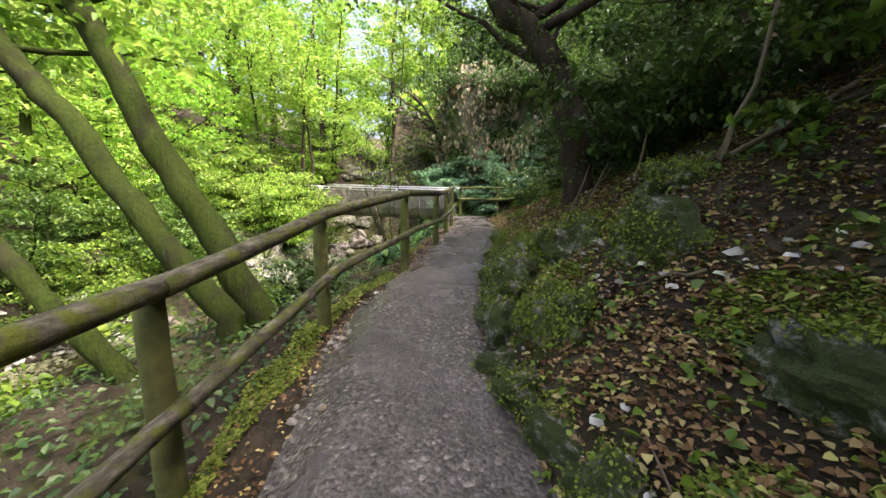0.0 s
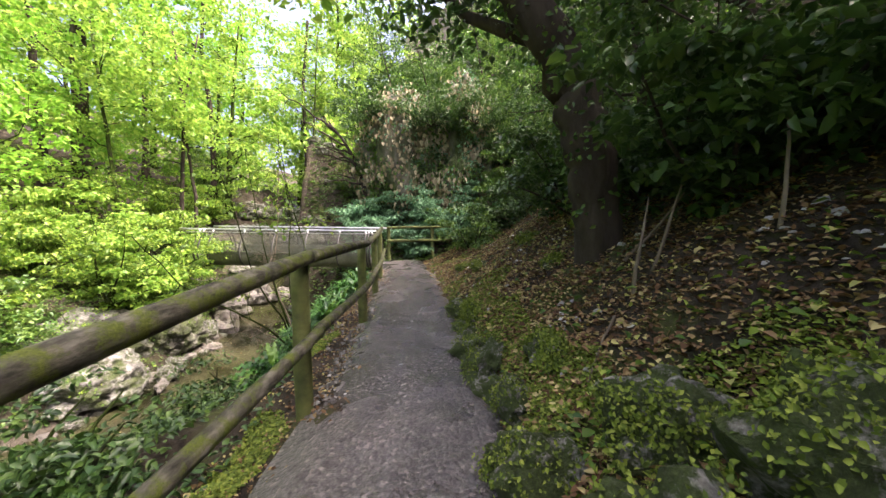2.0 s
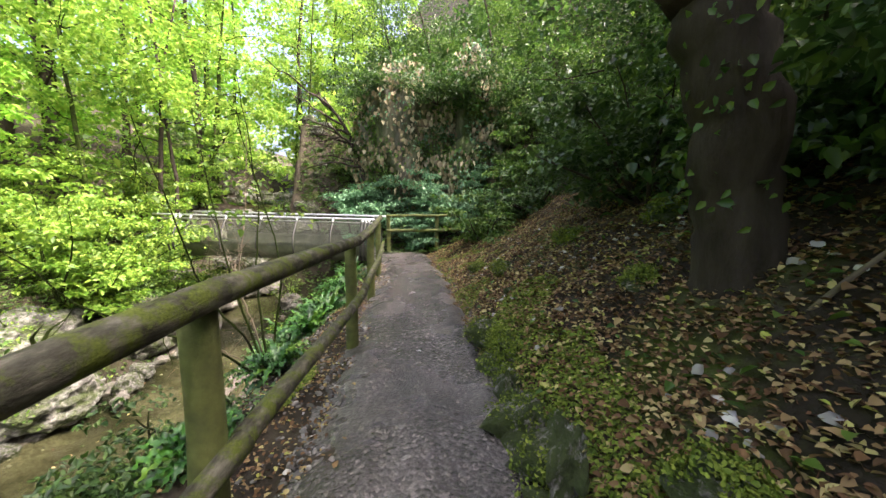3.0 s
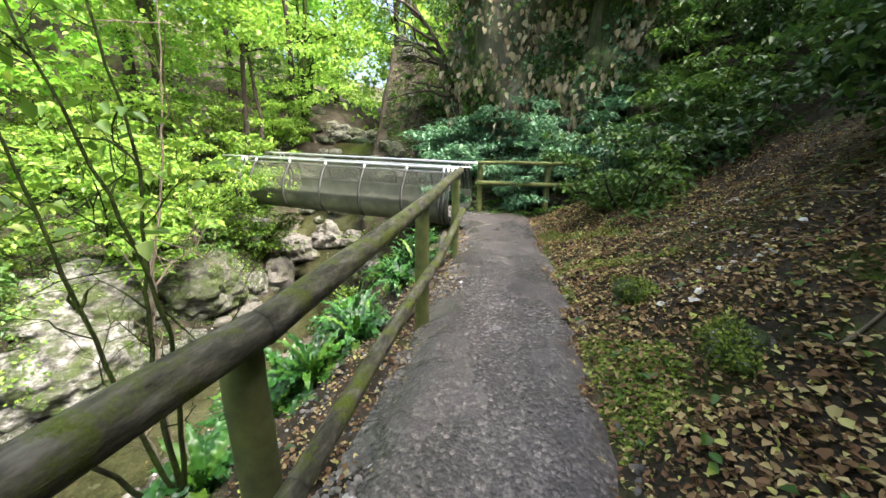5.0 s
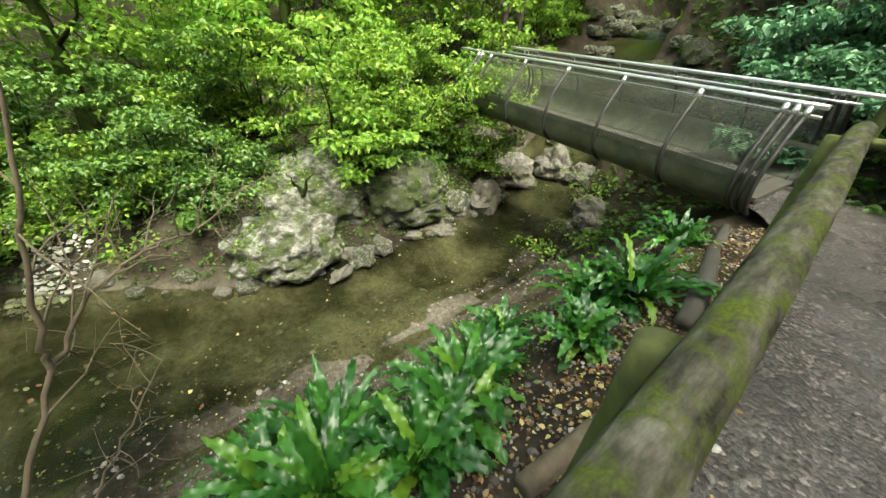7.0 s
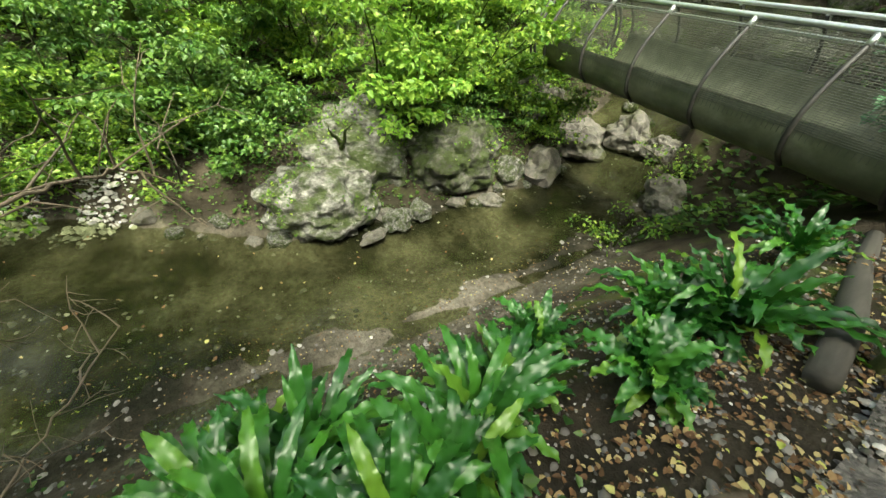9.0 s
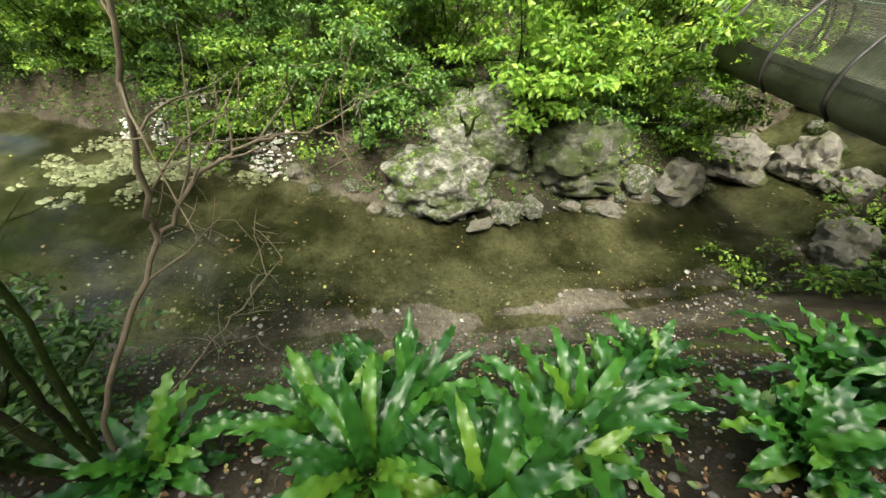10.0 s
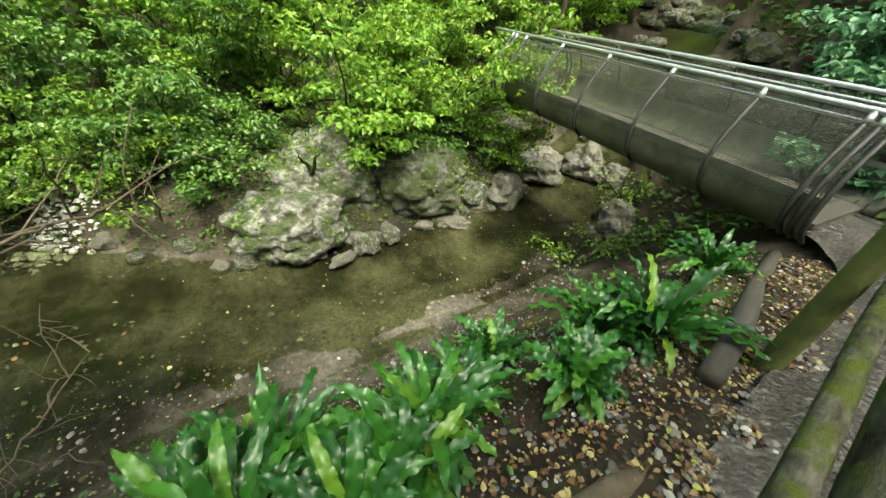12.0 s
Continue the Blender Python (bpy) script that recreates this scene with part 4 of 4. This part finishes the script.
def on_near_bank(x, y, rng):
    xs, hw = lerp_table(STREAM, y)
    return xs + hw * 0.35 < x < path_centre(y) - 0.6 and rng.random() < (1.0 if x > -1.3 else 0.35)


scatter_leaves("bank_leaf_litter", 4800, 9, (-3.6, 0.2), (0.5, 8.0), on_near_bank, 0.022, LITTER, "dead leaves and debris on the near bank", 0.006)


def pebbles(name, n, seed, xr, yr, keep, size, label, mat=PEBBLE):
    rng = np.random.default_rng(seed)
    ring = [(math.cos(2 * math.pi * i / 6), math.sin(2 * math.pi * i / 6)) for i in range(6)]
    base = np.array([(c, d, -0.15) for c, d in ring] + [(c * 0.72, d * 0.72, 0.42) for c, d in ring] + [(0.05, 0.0, 0.56)])
    tri = np.array([t for i in range(6) for t in ((i, (i + 1) % 6, 6 + i), ((i + 1) % 6, 6 + (i + 1) % 6, 6 + i), (6 + i, 6 + (i + 1) % 6, 12))])
    V, F, k = [], [], 0
    while k < n:
        x, y = rng.uniform(*xr), rng.uniform(*yr)
        if not keep(x, y, rng):
            continue
        s = size * min(2.2, rng.lognormal(0, 0.45))
        a = rng.uniform(0, 6.28)
        R = np.array([[math.cos(a), -math.sin(a), 0], [math.sin(a), math.cos(a), 0], [0, 0, 1]])
        V.append((base * rng.uniform(0.6, 1.3, 3) + rng.normal(size=(13, 3)) * 0.10) @ R.T * s + np.array([x, y, ground_z(x, y) + s * 0.2]))
        F.append(tri + 13 * k)
        k += 1
    return tagged(np_mesh(name, np.concatenate(V), np.concatenate(F), mat, smooth=True), label, "gravel", kind="stuff")


def on_beach(x, y, rng):
    xs, hw = lerp_table(STREAM, y)
    return (xs - 0.2 * hw < x < xs + hw + 0.6) or (xs - hw < x < xs - hw + 0.3)


def on_bar(x, y, rng):
    d = min(((x + 7.0) / 1.4) ** 2 + ((y + 0.9) / 1.8) ** 2, ((x + 6.9) / 0.9) ** 2 + ((y - 1.5) / 1.0) ** 2)
    return rng.random() < (1 - d) * 0.9 and noise.noise(Vector((x * 1.7, y * 1.7, 22))) > -0.12


def on_path(x, y, rng):
    return abs(x - path_centre(y)) < 0.68


pebbles("stream_gravel", 1000, 21, (-6.5, -1.5), (0.0, 12.0), on_beach, 0.017, "small stones along the stream's edges")
pebbles("bank_grit", 3600, 25, (-2.6, 0.1), (1.0, 8.0), on_near_bank, 0.011, "small stones and bits strewn on the near bank")
pebbles("gravel_bar", 2600, 22, (-8.5, -5.6), (-2.6, 2.5), on_bar, 0.03, "pale gravel bar in the stream", PALEPEBBLE)
pebbles("path_grit", 15000, 23, (-0.4, 1.8), (-7.0, 8.4), lambda x, y, r: on_path(x, y, r) and r.random() < 0.25 + 0.75 * (abs(x - path_centre(y)) > 0.48), 0.012, "small stones on the trodden path")

pebbles("slope_stones", 500, 26, (1.1, 3.2), (-5.0, 6.0), lambda x, y, r: x > path_centre(y) + 0.6 and noise.noise(Vector((x * 1.3, y * 1.3, 14))) > 0.05, 0.02, "pale limestone bits among the leaves of the slope", PALEPEBBLE)
pebbles("verge_stones", 1100, 27, (-0.5, 0.25), (0.5, 8.0), lambda x, y, r: x < path_centre(y) - 0.5, 0.0085, "grey stones and bits at the fence's foot")

for i, (x, y, lf, h) in enumerate([(-8.6, 14.5, BRIGHT, 1.8), (-0.4, 18.5, BRIGHT, 2.2), (-4.0, 22.5, BRIGHT, 2.0), (2.4, 13.6, DARK, 2.0), (4.2, 12.6, DARK, 2.2), (0.4, 15.0, MID, 2.4)]):
    bush("upstream_bush", x, y, ground_z(x, y, False), 450 + i, lf, "leafy bush on the bank above the bridge", 9, h, 1.4, 5500, 0.10, 0.5, group="bushes above the bridge")
# ivy in the shade-darkened leaf colour, to tone down sun on the cliff top
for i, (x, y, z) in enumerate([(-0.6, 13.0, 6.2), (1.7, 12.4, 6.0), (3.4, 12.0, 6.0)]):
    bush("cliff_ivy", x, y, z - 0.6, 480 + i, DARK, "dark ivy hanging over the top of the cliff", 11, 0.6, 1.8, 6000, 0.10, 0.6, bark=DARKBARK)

# low bushes over the water's far edge
for i, (x, y, lf) in enumerate([(-7.6, 1.9, GREEN), (-8.6, -0.2, MID), (-9.6, -2.0, GREEN), (-10.2, -4.0, MID), (-7.3, 3.3, MID), (-6.75, 2.6, GREEN), (-7.0, 1.2, GREEN), (-6.4, 3.3, MID), (-6.2, 7.6, MID), (-6.0, 9.2, GREEN)]):
    bush("waterside_bush", x, y, ground_z(x, y, False), 500 + i, lf, "low green bush leaning over the water", 10, 0.7, 1.0, 3800, 0.075, 0.36, (0.3, 0.0), group="bushes at the water")

# the bare, twisting tree by the cliff
brng = np.random.default_rng(31)
bare = empty_at("bare_branched_tree", pose(-0.9, 13.4, ground_z(-0.9, 13.4, False)), "dark tree with twisting bare branches by the cliff", "tree")
g = Geo()
stem = limb_points(brng, (0, 0, -0.2), (-0.25, 0, 1.0), 5.0, 10, 0.08)
g.tube(stem, [0.13 * (1 - j / 14) for j in range(11)], 9, 0.15)
g.make("trunk", DARKBARK, bare)
for i in range(10):
    g = Geo()
    lp = limb_points(brng, stem[3 + i % 7], (-0.9 + brng.uniform(-0.4, 0.5), brng.uniform(-0.8, 0.3), brng.uniform(0.1, 0.9)), brng.uniform(1.6, 3.4), 9, 0.22)
    g.tube(lp, [0.05 * (1 - j / 10.5) + 0.004 for j in range(10)], 6, cap=False)
    for j in range(3, 9):
        sp = limb_points(brng, lp[j], brng.normal(size=3), brng.uniform(0.4, 1.0), 4, 0.3)
        g.tube(sp, [0.014, 0.011, 0.008, 0.006, 0.004], 4, cap=False)
    g.make("branch", DARKBARK, bare)

# the bent pale branch and fallen sticks on the slope
g = Geo()
g.tube([(x, y, max(z, ground_z(x, y) + 0.04)) for x, y, z in [(2.95, -1.7, 2.5), (2.88, -1.74, 2.1), (2.84, -1.74, 1.74), (2.74, -1.74, 1.51), (2.68, -1.74, 1.24), (2.73, -1.75, 1.12), (2.98, -1.78, 1.0), (3.25, -1.8, 1.1), (3.6, -1.85, 1.35), (4.0, -1.9, 1.75)]], [0.010, 0.012, 0.014, 0.017, 0.02, 0.02, 0.019, 0.018, 0.016, 0.014], 8, 0.1)
tagged(g.make("bent_branch", TWIG), "pale bent branch lying on the slope", "branch")
krng = np.random.default_rng(15)
for i in range(40):
    x, y = krng.uniform(1.5, 4.2), krng.uniform(-5, 7)
    g = Geo()
    a = krng.uniform(0, 6.28)
    L = krng.uniform(0.25, 0.8)
    lp = []
    for k in range(6):
        s = (k / 5 - 0.5) * L
        px, py = x + math.cos(a) * s, y + math.sin(a) * s
        lp.append((px, py, ground_z(px, py) + 0.02 + 0.03 * krng.random()))
    g.tube(lp, [0.008, 0.008, 0.007, 0.006, 0.005, 0.003], 5)
    tagged(g.make("fallen_stick", TWIG), "dry brown stick lying among the leaves", "stick", "sticks on the slope")
for x, y, dx, dy, dz in ((1.98, -0.42, 0.16, 0.25, 0.6), (2.2, -0.25, 0.25, 0.1, 0.6), (2.15, 0.1, 0.35, -0.1, 0.4), (2.5, -0.75, 0.2, 0.1, 0.7)):
    g = Geo()
    lp = limb_points(krng, (x, y, ground_z(x, y) - 0.05), (dx, dy, dz), 0.75, 6, 0.06)
    g.tube(lp, [0.013, 0.012, 0.011, 0.010, 0.008, 0.006, 0.004], 6)
    tagged(g.make("dead_stem", TWIG), "pale dead stem sticking out of the slope", "stick", "sticks on the slope")
# the rotten log by the ferns
g = Geo()
g.tube([(x, y, ground_z(x, y, False) + 0.02) for x, y in ((-0.14, 5.75), (-0.24, 6.4), (-0.38, 7.1), (-0.52, 8.0))], [0.06, 0.065, 0.06, 0.055], 10, 0.2)
tagged(g.make("edge_log", PLANK), "weathered log edging the bank by the footbridge", "log")
g = Geo()
g.tube([(x, y, ground_z(x, y, False) + 0.01) for x, y in ((-0.14, 4.2), (-0.1, 4.6), (-0.07, 5.0))], [0.05, 0.055, 0.045], 10, 0.2)
tagged(g.make("edge_log", TWIG), "short pale rotten log lying at the fence's foot", "log")
for x, y in ((-2.8, 8.75), (-3.5, 11.0)):
    bush("streamside_sprig", x, y, ground_z(x, y, False), 580 + int(y), GREEN, "thin light-green leafy sprig on the silt", 6, 0.55, 0.6, 420, 0.065, 0.28, group="sprigs on the silt")

# undergrowth, mostly in the leaf colour darkened for shade
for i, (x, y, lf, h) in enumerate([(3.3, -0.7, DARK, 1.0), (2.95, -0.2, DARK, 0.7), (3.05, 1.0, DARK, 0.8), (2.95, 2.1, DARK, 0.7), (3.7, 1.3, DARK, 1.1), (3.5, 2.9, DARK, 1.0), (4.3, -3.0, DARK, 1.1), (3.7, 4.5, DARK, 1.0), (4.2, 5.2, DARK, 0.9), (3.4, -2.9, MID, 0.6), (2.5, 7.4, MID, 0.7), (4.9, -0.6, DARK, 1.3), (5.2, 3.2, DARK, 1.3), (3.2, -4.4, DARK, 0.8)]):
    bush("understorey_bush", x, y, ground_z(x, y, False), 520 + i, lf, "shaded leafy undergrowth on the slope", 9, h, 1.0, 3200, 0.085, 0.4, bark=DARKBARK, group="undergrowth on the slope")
# herbs in the dark leaf colour, in place of the bank's deep shade
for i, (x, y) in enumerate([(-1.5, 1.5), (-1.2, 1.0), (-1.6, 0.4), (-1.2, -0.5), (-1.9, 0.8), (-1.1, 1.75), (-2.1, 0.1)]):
    bush("bank_herb", x, y, ground_z(x, y, False), 540 + i, DARK, "low herb on the near bank, leaf colour darkened for shade", 9, 0.36, 0.5, 2000, 0.055, 0.25, group="herbs on the near bank")
for i, (x, y) in enumerate([(-5, 26), (-9, 30), (-4, 33), (-13, 28), (-2, 29), (-17, 24), (-20, 8), (-22, 13)]):
    z = ground_z(x, y, False)
    tree("woodland_tree", pose(x, y, z - 0.2), 700 + i, [(0, 0, 0), (0.2, 0, 4), (0.5, 0.1, 9), (0.4, 0.2, 15)], 0.2, 0.04, BARK, (BRIGHT, LIME)[i % 2],
         "tall sunlit deciduous tree up the valley", 15, 4200, 0.28, 4.0, 0.2, 1.3, 0.4, "trees across the stream")


def on_water(x, y, rng):
    xs, hw = lerp_table(STREAM, y)
    return abs(x - xs) < hw * 0.85


wl = scatter_leaves("floating_leaves", 120, 31, (-7.5, -2.0), (-3.0, 10.0), on_water, 0.045, LITTER, "yellow leaves floating on the stream", 0.0)
wv2 = np.array([v.co for v in wl.data.vertices])
wv2[:, 2] = WATER_Z + 0.006 + 0.004 * (np.arange(len(wv2)) % 6)
wl.data.vertices.foreach_set("co", wv2.astype(np.float32).ravel())


def on_moss(x, y, rng):
    u = x - path_centre(y) - 0.6
    if u < 0:
        u = -(x - path_centre(y)) - 0.75
        return 0 < u < 0.3 and noise.noise(Vector((x * 2, y * 1.2, 8))) > 0.22 and y < 3.2
    return u > -0.1 and noise.noise(Vector((x * 1.6, y * 1.3, 3))) + 0.6 * (0.28 - u) > 0.02 and rng.random() < 1.2 - u * 0.7


scatter_leaves("moss_carpet", 85000, 41, (-0.7, 3.4), (-6.0, 7.5), on_moss, 0.022, MOSS, "bright green moss along the path's edges", 0.004)

# dark trunks deep in the wood, crowns in the sun-brightened leaf colour
for i, (x, y, r, h) in enumerate([(-11.8, 12.6, 0.2, 11), (-14.7, 14.0, 0.22, 12), (-13.0, 17.5, 0.16, 12), (-9.3, 16.8, 0.15, 12), (-6.3, 22.5, 0.2, 13), (-8.2, 12.2, 0.10, 9), (-7.8, 12.4, 0.08, 9), (-16, 9.5, 0.2, 12), (-12.2, 12.9, 0.14, 10)]):
    z = ground_z(x, y, False)
    tree("ivy_clad_tree", pose(x, y, z - 0.3), 740 + i, [(0, 0, 0), (0.1, 0, h * 0.3), (-0.3 + 0.3 * (i % 3), 0.1, h * 0.65), (0.4 - 0.4 * (i % 2), 0.2, h)], r, r * 0.4, DARKBARK, BRIGHT,
         "dark ivy-clad trunk deep in the wood", 9, 1800, 0.16, 2.4, 0.45, 0.8, 0.4, "dark trunks in the wood")

# dark boulders added below the bridge, their colour in place of its shade
for i, (x, y, a, b, c) in enumerate([(-5.9, 10.9, 0.7, 0.6, 0.55), (-5.1, 11.7, 0.5, 0.6, 0.45), (-6.5, 10.0, 0.6, 0.6, 0.6), (-4.2, 11.6, 0.4, 0.35, 0.3), (-3.1, 10.4, 0.3, 0.34, 0.26), (-6.6, 8.4, 0.5, 0.5, 0.45)]):
    boulder("bank_boulder", x, y, ground_z(x, y, False) + c * 0.2, a, b, c, 180 + i, DARKROCK, "dark boulder added beneath the footbridge to stand in for its shade", i * 60, 0, 4, 0.35, "boulders under the bridge")
# gnarled little tree on the boulder
g_tree = empty_at("gnarled_tree", pose(-5.7, 5.15, -1.1), "small gnarled mossy tree growing on the boulder", "tree")
nrng = np.random.default_rng(61)
for i in range(4):
    g = Geo()
    a = (0.4, 1.9, 3.3, 5.0)[i]
    lp = limb_points(nrng, (0, 0, -0.1), (math.cos(a) * 0.8, math.sin(a) * 0.8, 0.9), 0.9, 7, 0.22)
    g.tube(lp, [0.045, 0.04, 0.034, 0.028, 0.022, 0.016, 0.010, 0.006], 7, 0.15)
    g.make("branch", BARK, g_tree)


def dress(name, obs, n, seed, mat, size, patch, level, label, category, hang=0.0, low=-1.0):
    """Leaves or tufts growing in patches over the upper and front faces of rocks, as one mass."""
    rng = np.random.default_rng(seed)
    P, N = [], []
    for ob in obs:
        m = ob.matrix_world
        nm = m.to_3x3().inverted().transposed()
        for v in ob.data.vertices:
            q = m @ v.co
            k = (nm @ v.normal).normalized()
            if k.z > low and noise.noise(q * patch + Vector((seed, 0, 0))) > level:
                P.append(tuple(q))
                N.append(tuple(k))
    P, N = np.array(P), np.array(N)
    pick = rng.integers(0, len(P), n)
    spread = size * 1.6
    pos = P[pick] + rng.normal(size=(n, 3)) * spread * 0.6 + N[pick] * size * 0.3
    A = rng_unit(rng, n) + N[pick] * 0.6 - np.array([0, 0, hang])
    A /= np.linalg.norm(A, axis=1)[:, None]
    S = np.cross(N[pick] + rng_unit(rng, n) * 0.5, A)
    S /= np.linalg.norm(S, axis=1)[:, None] + 1e-9
    L = rng.uniform(0.6, 1.3, n) * size
    v, f = quad_leaves(pos, A, S, L, L * rng.uniform(0.45, 0.8, n))
    return tagged(np_mesh(name, v, f, mat), label, category, kind="stuff")


bpy.context.view_layer.update()
slope_trunk = [o for o in slope_tree.children if o.name.startswith("trunk")]
dress("trunk_ivy", slope_trunk, 900, 8, MID, 0.05, 1.6, -0.1, "dark ivy climbing the leaning trunk", "ivy", 0.4)
dress("rock_moss", mossy_rocks, 46000, 3, MOSS, 0.02, 3.0, -0.05, "bright moss growing on the slope's rocks", "moss", low=-0.3)
cliffs = [cliff_a, cliff_b]
dress("cliff_growth", cliffs, 9000, 4, MID, 0.14, 0.8, -0.05, "green plants growing over the cliff", "cliff plants", 0.8)
dress("cliff_dry_growth", cliffs, 10000, 5, TAN, 0.2, 0.9, -0.1, "tan dry growth hanging down the cliff", "hanging growth", 2.5)
dress("cliff_ivy_cover", cliffs, 6000, 6, BLUISH, 0.12, 1.1, 0.05, "bluish ivy over the cliff's face", "ivy", 0.6)
big_rocks = [o for o in scene.objects if o.name.startswith("boulder")]
dress("boulder_plants", big_rocks, 1800, 7, GREEN, 0.05, 1.6, 0.15, "small green plants on the boulders", "plants", 0.2, 0.2)


def on_hill(x, y, rng):
    xs, hw = lerp_table(STREAM, y)
    return x > xs + hw + 0.3 and (y > 9.2 or x > 5.0)


scatter_leaves("hill_ground_cover", 26000, 51, (-6, 10), (3, 24), on_hill, 0.13, MID, "green plants covering the hill behind the fence", 0.06)
for i, (x, y, lf, h) in enumerate([(4.6, 9.8, MID, 1.1), (5.8, 10.8, DARK, 1.4), (4.4, 11.2, MID, 1.2), (6.8, 9.0, MID, 1.4), (5.4, 13.2, DARK, 1.8), (7.6, 11.5, MID, 1.8), (-1.6, 14.6, MID, 1.4), (-2.0, 20.6, GREEN, 1.6), (6.2, 7.2, MID, 1.2), (-0.4, 11.4, BLUISH, 0.9), (2.0, 11.0, BLUISH, 1.0), (4.0, 8.2, DARK, 0.8)]):
    bush("hill_bush", x, y, ground_z(x, y, False), 560 + i, lf, "leafy bush on the hill behind the fence", 9, h, 1.3, 3600, 0.11, 0.45, bark=DARKBARK, group="bushes behind the fence")
